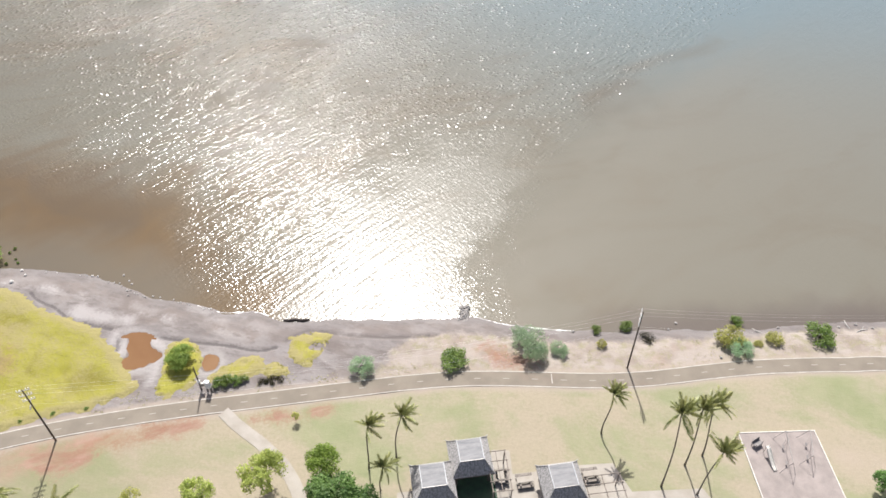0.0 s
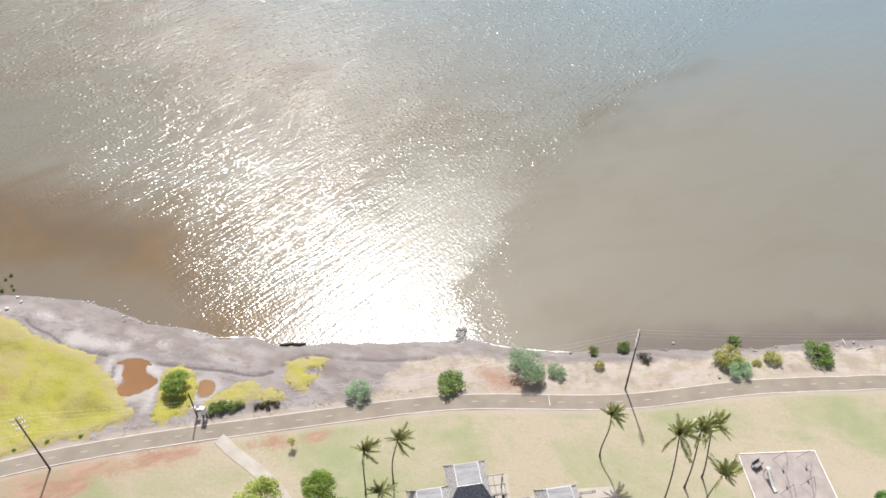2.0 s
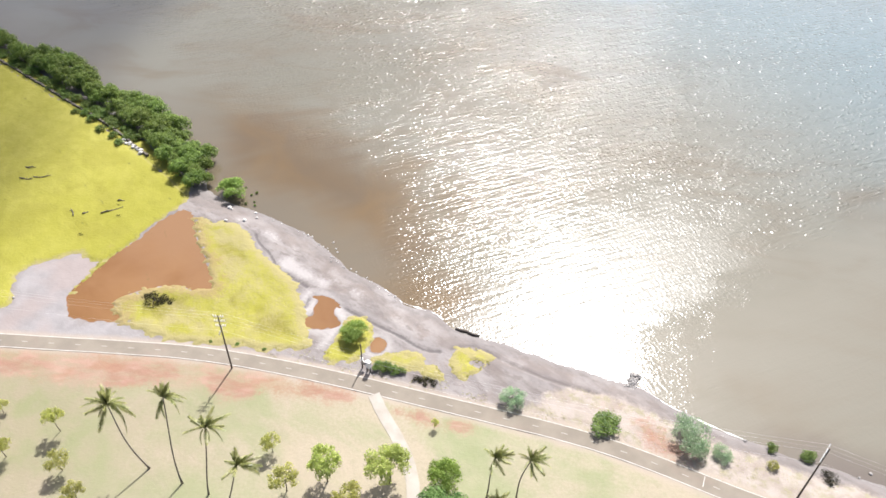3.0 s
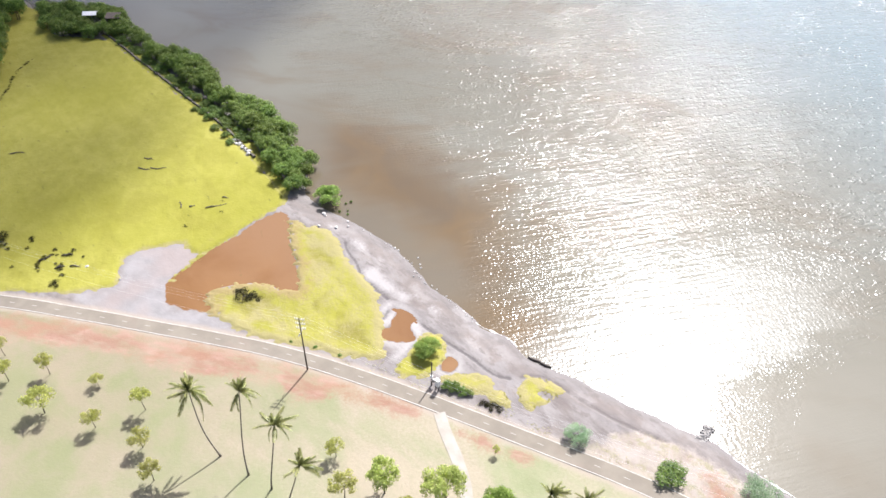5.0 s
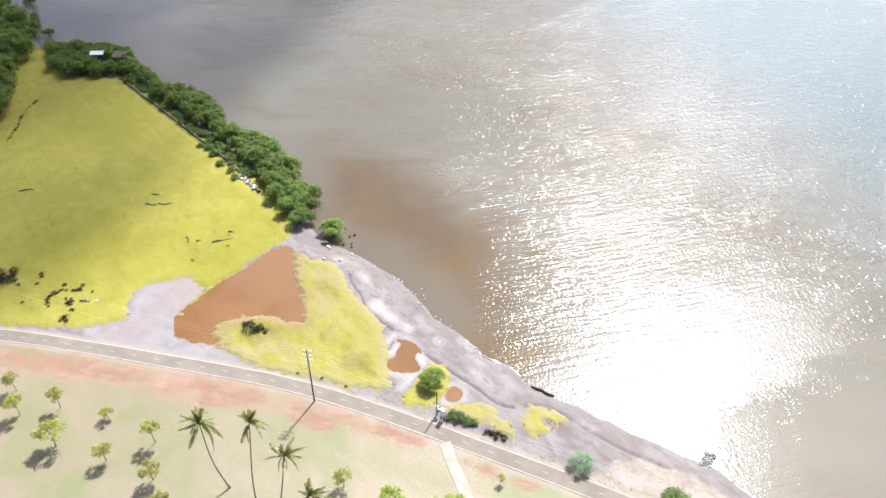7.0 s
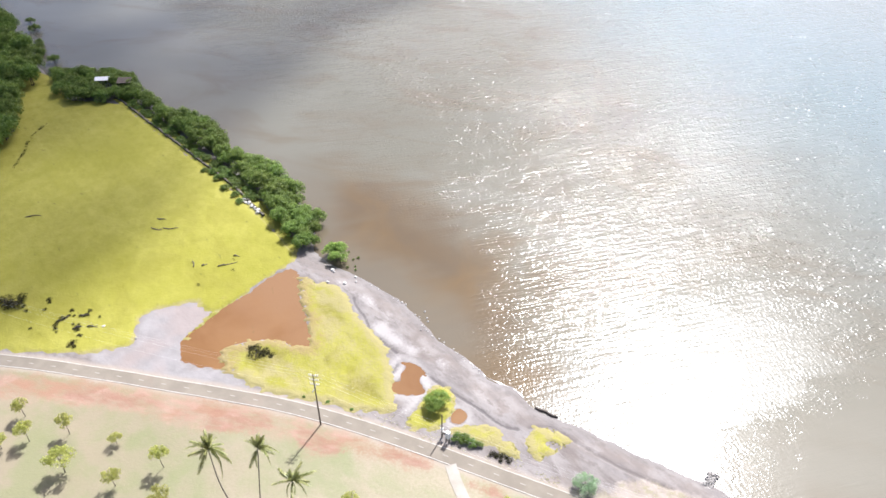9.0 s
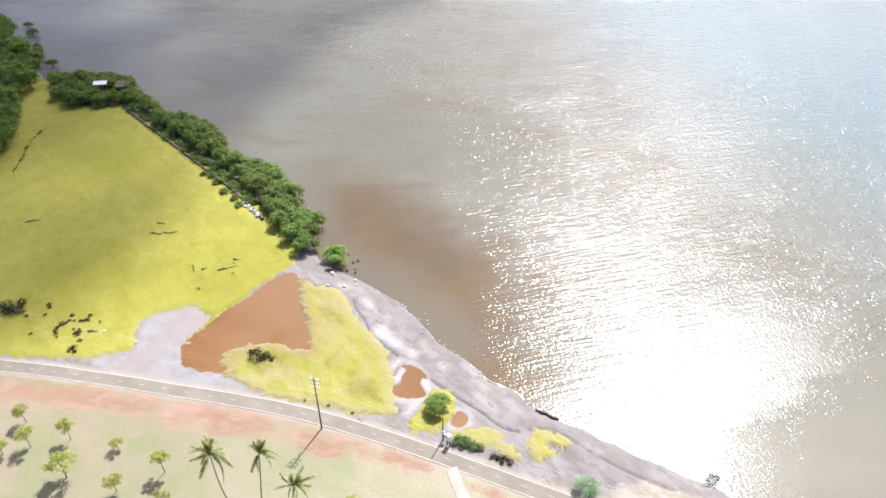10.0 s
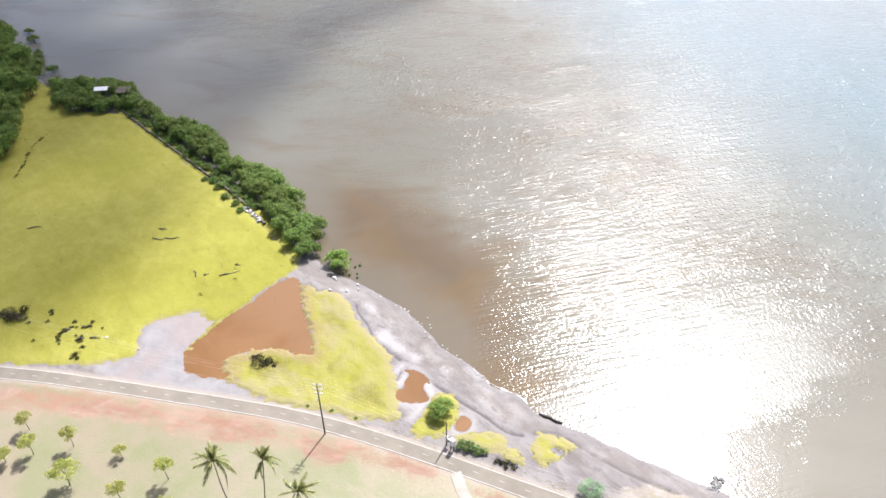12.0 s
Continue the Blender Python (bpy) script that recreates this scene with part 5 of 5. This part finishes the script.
ROCKS_PALE = [rock_mesh(s + 20, ROCK_PALE) for s in range(4)]


def build_shore():
    rng = np.random.default_rng(15)
    jetty = thing("rock_jetty", "short jetty of piled grey rocks running into the water", "jetty", "", (-2.5, 65.9, SEA), -9)
    for k in range(110):
        u, w = rng.uniform(0, 1), rng.uniform(-0.62, 0.62)
        s = rng.uniform(0.22, 0.46)
        m = pose(w + 0.1 * math.sin(u * 6), -0.4 + 2.9 * u, 0.05 + 0.18 * max(0, 1 - abs(w) * 1.2) * rng.uniform(0.5, 1), rng.uniform(0, 360), rng.uniform(0, 360), rng.uniform(0, 360)) @ Matrix.Diagonal((s, s, s, 1))
        part("rock", ROCKS_GREY[k % 5], jetty, "", m)
    log = Geo()
    log.tube([(0, 0, 0.05), (0.8, -0.06, 0.12), (1.6, 0.10, 0.10), (2.1, 0.02, 0.12)], [0.16, 0.21, 0.19, 0.14], 8)
    log.tube([(1.9, 0.0, 0.10), (2.7, -0.12, 0.14), (3.6, 0.10, 0.08)], [0.17, 0.2, 0.1], 8)
    log.tube([(0.9, 0.0, 0.1), (1.1, 0.35, 0.35)], [0.07, 0.03], 6)
    solid("driftwood_log", log.mesh("driftwood_log", WOOD_DRIFT, True), "dark wet driftwood logs lying along the waterline", "driftwood", m=pose(-27.3, 64.9, on_land(-25.5, 64.6) + 0.02, 0, 0, 3))
    for k, (x, y, turn) in enumerate([(50.2, 66.6, 100), (51.8, 65.6, 20), (37.8, 65.2, 150), (56.0, 66.4, 35)]):
        stick = Geo().tube([(-0.9, 0, 0.06), (0, 0.12, 0.12), (0.9, -0.05, 0.06)], [0.05, 0.07, 0.03], 6)
        stick.tube([(0.1, 0.1, 0.1), (0.5, 0.5, 0.25)], [0.04, 0.015], 5)
        solid("drift_stick", stick.mesh("drift_stick", WOOD_PALE, True), "bleached drift stick on the sand", "driftwood", "drift sticks on the beach", m=pose(x, y, on_land(x, y), 0, 0, turn))
    # the pale rock at (-92.8, 39.6) stands in for a white box
    spots = [(-72.2, 71.9, 0.75, 1), (-71.6, 71.6, 0.5, 1), (-70.4, 68.6, 0.6, 1), (-66.6, 71.7, 0.45, 1), (-50.2, 68.4, 0.35, 0), (12.6, 64.3, 0.5, 0), (22.7, 63.2, 0.4, 0), (31.4, 60.0, 0.4, 0),
             (26.9, 66.4, 0.45, 0), (40.7, 66.0, 0.4, 0), (-92.8, 39.6, 0.6, 1), (25.7, 65.2, 0.35, 0), (48.9, 66.2, 0.4, 0), (51.5, 66.9, 0.5, 0), (53.5, 66.2, 0.4, 0), (-86.2, 40.8, 0.4, 0), (23.6, 55.5, 0.22, 0), (-52.5, 72.7, 0.4, 1), (-51.3, 71.6, 0.35, 1), (-50.7, 71.0, 0.35, 1), (-67.7, 72.9, 0.5, 1), (-67.8, 70.1, 0.7, 1)]
    for k, (x, y, s, pale) in enumerate(spots):
        solid("beach_rock", (ROCKS_PALE if pale else ROCKS_GREY)[k % 4], "pale bleached rock on the ground" if pale else "grey rock on the ground", "rock", "loose rocks", m=pose(x, y, max(on_land(x, y), SEA - 0.05) + 0.2 * s, 0, 0, 50 * k) @ Matrix.Diagonal((s, s, s, 1)))
    edge, _ = along(SHORE[(SHORE[:, 0] > -66) & (SHORE[:, 0] < -36)], 0.55)
    for k, (x, y) in enumerate(edge):
        s = rng.uniform(0.16, 0.42)
        if rng.uniform() < (0.7 if -53 < x < -42 else 0.35):
            x, y = x + rng.normal() * 0.25, y - 0.15 + rng.normal() * 0.28
            solid("shore_stone", (ROCKS_PALE if k % 4 else ROCKS_GREY)[k % 4], "small stone in the row along the waterline", "stone", "stones along the waterline", m=pose(x, y, max(on_land(x, y), SEA - 0.05) + 0.2 * s, 0, 0, 73 * k) @ Matrix.Diagonal((s, s, s, 1)))
    for k in range(15):
        u = k / 14
        x, y = -102.0 + 6.6 * u + rng.normal() * 0.25, 78.3 - 1.5 * u + rng.normal() * 0.35
        s = rng.uniform(0.45, 0.95)
        solid("bund_rock", ROCKS_PALE[k % 4], "bleached white rock on the bund beside mangroves", "rock", "white rocks on the bund", m=pose(x, y, on_land(x, y) + 0.3 * s, 0, 0, 60 * k) @ Matrix.Diagonal((s, s, s, 1)))
    # low stone wall along the bund
    pts, ways = along(BUND[BUND[:, 0] < -94], 0.55)
    wall = Geo()
    for (x, y), (dx, dy) in zip(pts, ways):
        h = rng.uniform(0.4, 0.65)
        wall.box((x + rng.normal() * 0.04, y + rng.normal() * 0.04, on_land(x, y) + h / 2 - 0.1), (0.62, 0.45 * rng.uniform(0.8, 1.2), h + 0.1), pose(0, 0, 0, 0, 0, math.degrees(math.atan2(dy, dx)) + rng.uniform(-6, 6)), 0.06)
    solid("stone_wall", wall.mesh("stone_wall", WALL_STONE), "low dark stone wall along the marsh edge", "wall")
    # foam at the water's edge
    for a, b, w, label in ((-1.0, 12.5, 0.13, "thin white foam line beside the jetty"), (-40.0, -29.5, 0.12, "thin white foam line on the grey beach")):
        line, _ = along(SHORE[(SHORE[:, 0] > a - 3) & (SHORE[:, 0] < b + 3)], 0.25)
        line = line[(line[:, 0] > a) & (line[:, 0] < b)]
        way = np.gradient(line, axis=0)
        left = np.stack([-way[:, 1], way[:, 0]], -1) / np.linalg.norm(way, axis=1)[:, None]
        half = w * np.clip(0.6 + 1.2 * hills(line[:, 0], line[:, 1], 2.6, 41), 0.25, 1.3)[:, None]
        mid = line + left * (0.1 * hills(line[:, 0], line[:, 1], 4, 42))[:, None]
        n = len(line)
        verts = np.concatenate([np.c_[mid + left * half, np.full(n, SEA + 0.015)], np.c_[mid, np.full(n, SEA + 0.06)], np.c_[mid - left * half, np.full(n, SEA + 0.03)]])
        i = np.arange(n - 1)
        quads = np.concatenate([np.stack([i + n * r, i + n * (r + 1), i + n * (r + 1) + 1, i + n * r + 1], -1) for r in (0, 1)])
        solid("foam", mesh_arrays("foam", verts, quads, FOAM, True), label, "foam", kind="stuff")
    # drift branches stranded on the marsh
    for k, (x, y, length, turn) in enumerate([(-88.7, 64.6, 1.2, 30), (-88.2, 62.0, 3.6, 62), (-93.4, 58.6, 2.0, 150), (-99.7, 36.9, 2.0, 70), (-97.6, 39.4, 1.8, 35), (-96.0, 37.0, 1.6, 60),
                                              (-94.1, 38.5, 1.8, 29), (-91.5, 59.5, 1.0, 80), (-107.5, 61.8, 2.4, 25), (-105.5, 63.5, 3.0, 35), (-109.5, 64.5, 2.0, 15), (-131, 51.0, 3.0, 40)]):
        g = Geo()
        r = np.random.default_rng(200 + k)
        pts = [(length * (u - 0.5), 0.05 * length * math.sin(u * 4 + k), 0.30 + 0.12 * math.sin(u * 6 + k)) for u in (0, 0.25, 0.5, 0.75, 1)]
        g.tube(pts, [0.09, 0.12, 0.10, 0.07, 0.04], 6)
        for j in (1, 2, 3):
            p = Vector(pts[j])
            g.tube([p, p + Vector((r.uniform(-0.5, 0.5), r.uniform(-0.9, 0.9), r.uniform(0.05, 0.35))) * 0.7], [0.07, 0.025], 5)
        solid("drift_branch", g.mesh("drift_branch", WOOD_DRIFT, True), "dark dead branch stranded on the marsh plants", "branch", "stranded branches", m=pose(x, y, on_land(x, y) - 0.02, 0, 0, turn))
    # a white-roofed hut among the far mangroves
    hut = thing("hut", "small hut with a white roof among mangroves", "hut", "", (-167.8, 93.6, on_land(-167.8, 93.6)), 40)
    hut.scale = (0.72, 0.66, 1.02)
    for sx in (-1, 1):
        for sy in (-1, 1):
            part("post", Geo().box((sx * 1.9, sy * 1.2, 1.6), (0.14, 0.14, 3.4)).mesh("post", WOOD_DARK), hut)
    part("wall", Geo().box((0, 1.2, 1.5), (3.7, 0.1, 2.6)).mesh("wall", WOOD_PALE), hut)
    roof = Geo()
    for s in (-1, 1):
        roof.box((0, s * 0.8, 3.75), (4.6, 1.75, 0.08), pose(0, 0, 0, -18 * s, 0, 0))
    part("roof", roof.mesh("roof", PAINT_WHITE), hut, "white sheet-metal roof")
    lean = thing("shed", "low shed with a dark grey roof beside the hut", "shed", "", (-163.2, 96.6, on_land(-163.2, 96.6)), 40)
    for sx in (-1, 1):
        for sy in (-1, 1):
            part("post", Geo().box((sx * 1.4, sy * 1.0, 1.65), (0.14, 0.14, 3.4)).mesh("post", WOOD_DARK), lean)
    part("roof", Geo().box((0, 0, 3.45), (3.4, 2.6, 0.10), pose(0, 0, 0, 9, 0, 0)).mesh("roof", WOOD_DARK), lean, "dark grey sheet-metal roof")
    # dry weeds on the sandy strip
    px, py = rng.uniform(-13, 70, 7000), rng.uniform(55, 68, 7000)
    ok = (inside(px, py, SCRUB) > 0.2) & (hills(px, py, 7, 51) + rng.normal(size=7000) * 0.35 > 0.1)
    px, py = px[ok], py[ok]
    solid("dry_weeds", tuft_mesh("dry_weeds", px, py, land_z(px, py), 0.08, GRASS_TUFT, rng), "tufts of dry weeds on sandy ground", "weeds", kind="stuff")
    px, py = rng.uniform(-48, -8, 3600), rng.uniform(47, 62, 3600)
    ok = (py > trail_y(px) + 1.3) & (py < trail_y(px) + 3.2 + 1.5 * hills(px, py, 8, 53)) & (hills(px, py, 5, 52) > -0.1)
    px, py = px[ok], py[ok]
    solid("dry_weeds", tuft_mesh("dry_weeds", px, py, land_z(px, py), 0.11, GRASS_TUFT, rng), "tufts of dry weeds beside the bike path", "weeds", kind="stuff")


# ------------------------------------------------------------------ poles and wires
POLES = [(-50.4, 44.6, 10.2, 4, 24), (18.9, 57.9, 10.9, 3, 76), (95.0, 63.0, 10.9, 3, 82), (-132.0, 22.0, 10.2, 3, 60)]


def utility_pole(x, y, height, arms, turn):
    z = on_land(x, y)
    ob = thing("utility_pole", "dark wooden utility pole with bleached crossarms and white insulators" if arms == 4 else "tall dark wooden utility pole with pale crossarms", "utility pole", "utility poles along the path", (x, y, z), turn)
    part("pole", Geo().tube([(0, 0, -0.5), (0, 0, height * 0.5), (0, 0, height)], [0.12, 0.095, 0.075], 10).mesh("pole", WOOD_DARK, True), ob)
    arm = Geo().box((0, 0.13, 0), (1.3, 0.08, 0.09), None, 0.015).mesh("crossarm", WOOD_PALE)
    cup = Geo().tube([(0, 0.13, 0.05), (0, 0.13, 0.16), (0, 0.13, 0.28)], [0.03, 0.06, 0.04], 8).mesh("insulator", PORCELAIN, True)
    for k in range(arms):
        lift = height - 0.35 - 0.85 * k
        m = pose(0, 0, lift, 0, 0, 90 if k == arms - 1 and arms == 4 else 0)
        beam = part("crossarm", arm, ob, "bleached wooden crossarm", m)
        for px in (-0.60, -0.32, 0.32, 0.60):
            part("insulator", cup, beam, "white porcelain insulator", pose(px, 0, 0.03))
    brace = Geo()
    for s in (-1, 1):
        brace.tube([(s * 0.5, 0.1, height - 0.42), (0, 0.12, height - 1.1)], 0.025, 5)
    part("brace", brace.mesh("brace", METAL_GREY), ob)
    return ob


def build_poles():
    for p in POLES:
        utility_pole(*p)
    order = [POLES[3], POLES[0], POLES[1], POLES[2]]
    for (ax, ay, ah, _, _), (bx, by, bh, _, _) in zip(order, order[1:]):
        za, zb = on_land(ax, ay), on_land(bx, by)
        for off, drop, sag in ((-0.55, 0.05, 2.3), (0.0, 0.05, 2.2), (0.55, 0.05, 2.4), (0.15, 2.9, 2.6)):
            pts = []
            for k in range(25):
                u = k / 24
                pts.append((ax + (bx - ax) * u, ay + (by - ay) * u + off, (za + ah) * (1 - u) + (zb + bh) * u - drop - sag * 4 * u * (1 - u)))
            solid("overhead_wire", Geo().tube(pts, 0.005, 4).mesh("overhead_wire", WIRE, True), "thin overhead wire sagging between utility poles", "wire", "overhead wires")
    x, y = -35.1, 52.4
    post = thing("meter_post", "short dark wooden post with a pale collar beside the path", "post", "", (x, y, on_land(x, y)))
    part("pole", Geo().tube([(0, 0, -0.4), (0, 0, 2.4), (0, 0, 4.7)], [0.11, 0.09, 0.075], 9).mesh("pole", WOOD_DARK, True), post)
    part("collar", Geo().tube([(0, 0, 1.5), (0, 0, 1.9)], 0.19, 9).mesh("collar", PAINT_WHITE, True), post, "pale metal collar")
    part("bracket", Geo().box((0.3, 0, 1.2), (0.5, 0.3, 0.5), None, 0.03).mesh("bracket", METAL_GREY), post)
    x, y = -34.0, 52.2
    box = thing("electrical_cabinet", "white metal electrical cabinet on dark legs beside the path", "cabinet", "", (x, y, on_land(x, y)), -4)
    part("body", Geo().box((0, 0, 1.45), (0.58, 0.42, 1.15), None, 0.03).mesh("body", PAINT_WHITE), box)
    part("door", Geo().box((0, -0.23, 1.42), (0.48, 0.03, 0.95), None, 0.01).mesh("door", PAINT_WHITE), box)
    part("lid", Geo().box((0, 0, 2.05), (0.64, 0.48, 0.06), None, 0.02).mesh("lid", PAINT_WHITE), box)
    for s in (-1, 1):
        part("leg", Geo().box((s * 0.22, 0, 0.42), (0.10, 0.35, 0.96)).mesh("leg", PLAY_DARK), box)


# ------------------------------------------------------------------ shelters and play court
def shelter(x, y, label):
    """An open shelter under a steep hipped roof with a flat cap."""
    z = on_land(x, y) + 0.08
    ob = thing("picnic_shelter", label, "shelter", "picnic shelters", (x, y, z), 10.5)
    e, t, low, high = 2.35, 1.36, 2.35, 3.95
    for k in range(4):
        m = pose(0, 0, 0, 0, 0, 90 * k)
        n = 6
        for r in range(n):  # courses of shingles, each lapping the one below
            u0, u1 = r / n, (r + 1) / n + 0.03
            a, b = e + (t - e) * u0, e + (t - e) * u1
            za, zb = low + (high - low) * u0 + 0.05, low + (high - low) * u1
            g = Geo().add([(-a, -a - 0.03, za), (a, -a - 0.03, za), (b, -b, zb), (-b, -b, zb), (-a, -a, za - 0.06), (a, -a, za - 0.06), (b, -b + 0.05, zb - 0.05), (-b, -b + 0.05, zb - 0.05)],
                          [(0, 1, 2, 3), (4, 5, 1, 0), (7, 6, 5, 4), (3, 2, 6, 7), (1, 5, 6, 2), (4, 0, 3, 7)])
            part("roof_board", g.mesh("roof_board", SHINGLE), ob, "", m)
        part("hip_cap", Geo().tube([(-e - 0.14, -e - 0.14, low + 0.16), (-e * 0.8 - t * 0.2, -e * 0.8 - t * 0.2, low * 0.8 + high * 0.2 + 0.06), (-t, -t, high + 0.03)], [0.05, 0.075, 0.07], 5).mesh("hip_cap", SHINGLE), ob, "", m)
        part("fascia", Geo().box((0, -e + 0.02, low - 0.08), (2 * e - 0.1, 0.06, 0.2)).mesh("fascia", WOOD_DARK), ob, "", m)
        part("post", Geo().box((-1.85, -1.85, low / 2), (0.24, 0.24, low), None, 0.02).mesh("post", WOOD_DARK), ob, "", m)
    part("roof_cap", Geo().box((0, 0, high + 0.03), (2 * t, 2 * t, 0.10), None, 0.02).mesh("roof_cap", ROOF_TOP), ob, "flat grey sheet roof cap")
    for s in (-1, 1):
        part("flashing", Geo().box((s * (t - 0.02), 0, high + 0.09), (0.085, 2 * t + 0.12, 0.06), None, 0.01).mesh("flashing", FLASHING), ob, "pale metal flashing")
    part("flashing", Geo().box((0, -t + 0.02, high + 0.086), (2 * t - 0.2, 0.07, 0.05)).mesh("flashing", METAL_GREY), ob)


def pergola(x, y, wide, deep, label):
    ob = thing("pergola", label, "pergola", "pergolas", (x, y, on_land(x, y) + 0.08), 9)
    for sx in (0, 0.5, 1):
        part("beam", Geo().box((wide * sx, deep / 2, 2.5), (0.08, deep, 0.14)).mesh("beam", WOOD_BROWN), ob)
    count = max(3, int(deep / 1.2))
    for k in range(count + 1):
        part("rafter", Geo().box((wide / 2, deep * k / count, 2.64), (wide + 0.3, 0.055, 0.10)).mesh("rafter", WOOD_BROWN), ob)
    for sx in (0.02, 0.98):
        for sy in (0.04, 0.96):
            part("post", Geo().box((wide * sx, deep * sy, 1.2), (0.12, 0.12, 2.45)).mesh("post", WOOD_BROWN), ob)


def picnic_table(x, y, turn):
    ob = thing("picnic_table", "pale concrete picnic table with benches on the slab", "table", "picnic tables", (x, y, on_land(x, y) + 0.08), turn)
    part("tabletop", Geo().box((0, 0, 0.74), (1.9, 0.75, 0.09), None, 0.03).mesh("tabletop", CONCRETE), ob)
    for s in (-1, 1):
        part("bench", Geo().box((0, s * 0.72, 0.44), (1.9, 0.32, 0.08), None, 0.02).mesh("bench", CONCRETE_DARK), ob)
        part("leg", Geo().box((s * 0.6, 0, 0.35), (0.18, 1.5, 0.70)).mesh("leg", CONCRETE_DARK), ob)


def build_shelters():
    outline = [(-9.4, 26), (26.5, 26), (26.5, 38.4), (24.9, 41.2), (16.9, 40.5), (15.2, 44.0), (11.4, 43.6), (6.2, 42.6), (3.6, 42.2), (3.3, 45.2), (1.2, 45.2), (0.6, 41.2), (-9.4, 39.4)]
    n = len(outline)
    slab = Geo().add([(x, y, 0.10) for x, y in outline] + [(x, y, -0.3) for x, y in outline], [tuple(range(n))] + [(i, i + n, (i + 1) % n + n, (i + 1) % n) for i in range(n)])
    solid("pavement", slab.mesh("pavement", CONCRETE), "pale sunlit concrete slab round the shelters", "paving", kind="structure")
    m = pose(-0.55, 40.0, 0.125, 0, 0, 10.5)
    solid("floor", Geo().box((0, 0, 0), (4.4, 4.6, 0.05), None, 0.01).mesh("floor", GREEN_FLOOR), "green painted floor under a shelter", "floor", kind="structure", m=m)
    shelter(-1.35, 42.75, "open picnic shelter with a grey shingled hip roof and green floor")
    shelter(-5.35, 39.5, "open picnic shelter with a grey shingled roof beside a palm")
    shelter(8.75, 40.0, "open picnic shelter with a grey shingled hip roof on pale concrete")
    pergola(1.25, 38.5, 2.1, 4.9, "pale timber pergola beside a shelter")
    pergola(11.7, 37.6, 4.0, 3.1, "pale timber pergola over a concrete terrace")
    picnic_table(4.9, 41.2, 10)
    picnic_table(12.4, 42.2, 10)
    picnic_table(2.2, 41.6, 95)


def build_court():
    court = thing("play_court", "sandy play court edged by a white kerb on the lawn", "playground", "", (35.7, 43.3, on_land(35.7, 43.3)), 4.2)
    wide, deep = 9.2, 11.2
    part("sand", Geo().box((0, 0, -0.02), (wide, deep, 0.3)).mesh("sand", PLAY_SAND), court, "pinkish grey sand")
    for s in (-1, 1):
        part("kerb", Geo().box((s * wide / 2, 0, 0.02), (0.12, deep + 0.16, 0.34), None, 0.03).mesh("kerb", KERB), court)
        part("kerb", Geo().box((0, s * deep / 2, 0.02), (wide - 0.13, 0.12, 0.34), None, 0.03).mesh("kerb", KERB), court)
    part("ramp_edge", Geo().box((3.98, 5.0, 0.06), (0.1, 1.7, 0.1), pose(0, 0, 0, 0, 0, 45)).mesh("ramp_edge", KERB), court)

    def at(x, y):
        return (x, y, on_land(x, y) + 0.04)

    tower = thing("play_platform", "dark grey plastic play platform on the sand", "playground", "play equipment", at(32.4, 47.0), 32)
    tower.scale = (0.85, 0.8, 0.7)
    part("deck", Geo().box((0, 0, 0.8), (1.4, 0.9, 0.12), None, 0.03).mesh("deck", PLAY_DARK), tower)
    part("side_panel", Geo().box((0, 0.42, 1.1), (1.3, 0.06, 0.6), None, 0.02).mesh("side_panel", PLAY_DARK), tower)
    for sx in (-1, 1):
        for sy in (-1, 1):
            part("post", Geo().tube([(sx * 0.6, sy * 0.36, 0), (sx * 0.6, sy * 0.36, 1.4)], 0.05, 6).mesh("post", METAL_GREY), tower)
    slide = thing("slide", "long white plastic slide on the sand", "slide", "play equipment", at(33.1, 46.2), -78)
    g = Geo()
    prof = [(0, 1.3), (0.35, 1.28), (1.2, 0.75), (2.0, 0.32), (2.6, 0.2)]
    for (xa, za), (xb, zb) in zip(prof, prof[1:]):
        for y0, y1, up in ((-0.18, 0.18, 0.0), (-0.23, -0.18, 0.12), (0.18, 0.23, 0.12)):
            g.add([(xa, y0, za + up), (xb, y0, zb + up), (xb, y1, zb + up), (xa, y1, za + up), (xa, y0, za - 0.06), (xb, y0, zb - 0.06), (xb, y1, zb - 0.06), (xa, y1, za - 0.06)],
                  [(0, 1, 2, 3), (7, 6, 5, 4), (0, 4, 5, 1), (2, 6, 7, 3)])
    part("chute", g.mesh("chute", KERB), slide)
    for s in (-0.25, 0.25):
        part("leg", Geo().tube([(0.2, s, 0), (0.2, s, 1.25)], 0.035, 6).mesh("leg", METAL_GREY), slide)
    for x, y, turn, length in ((35.2, 45.6, 84, 4.2), (37.9, 46.2, 78, 3.4)):
        swing = thing("swing_set", "thin steel swing frame with hanging seats on the sand", "swing", "play equipment", at(x, y), turn)
        part("top_bar", Geo().tube([(-length / 2, 0, 2.2), (length / 2, 0, 2.2)], 0.03, 6).mesh("top_bar", METAL_GREY), swing)
        for s in (-1, 1):
            for w in (-0.9, 0.9):
                part("leg", Geo().tube([(s * length / 2, 0, 2.2), (s * (length / 2 + 0.15), w, 0)], 0.025, 6).mesh("leg", METAL_GREY), swing)
        for px in (-length / 4, length / 4):
            part("seat", Geo().box((px, 0, 0.5), (0.45, 0.2, 0.04)).mesh("seat", PLAY_DARK), swing)
            for c in (-0.2, 0.2):
                part("chain", Geo().tube([(px + c, 0, 0.5), (px + c, 0, 2.2)], 0.008, 4).mesh("chain", METAL_GREY), swing)


build_poles()
build_shelters()
build_court()
build_plants()
build_shore()
build_cloud()
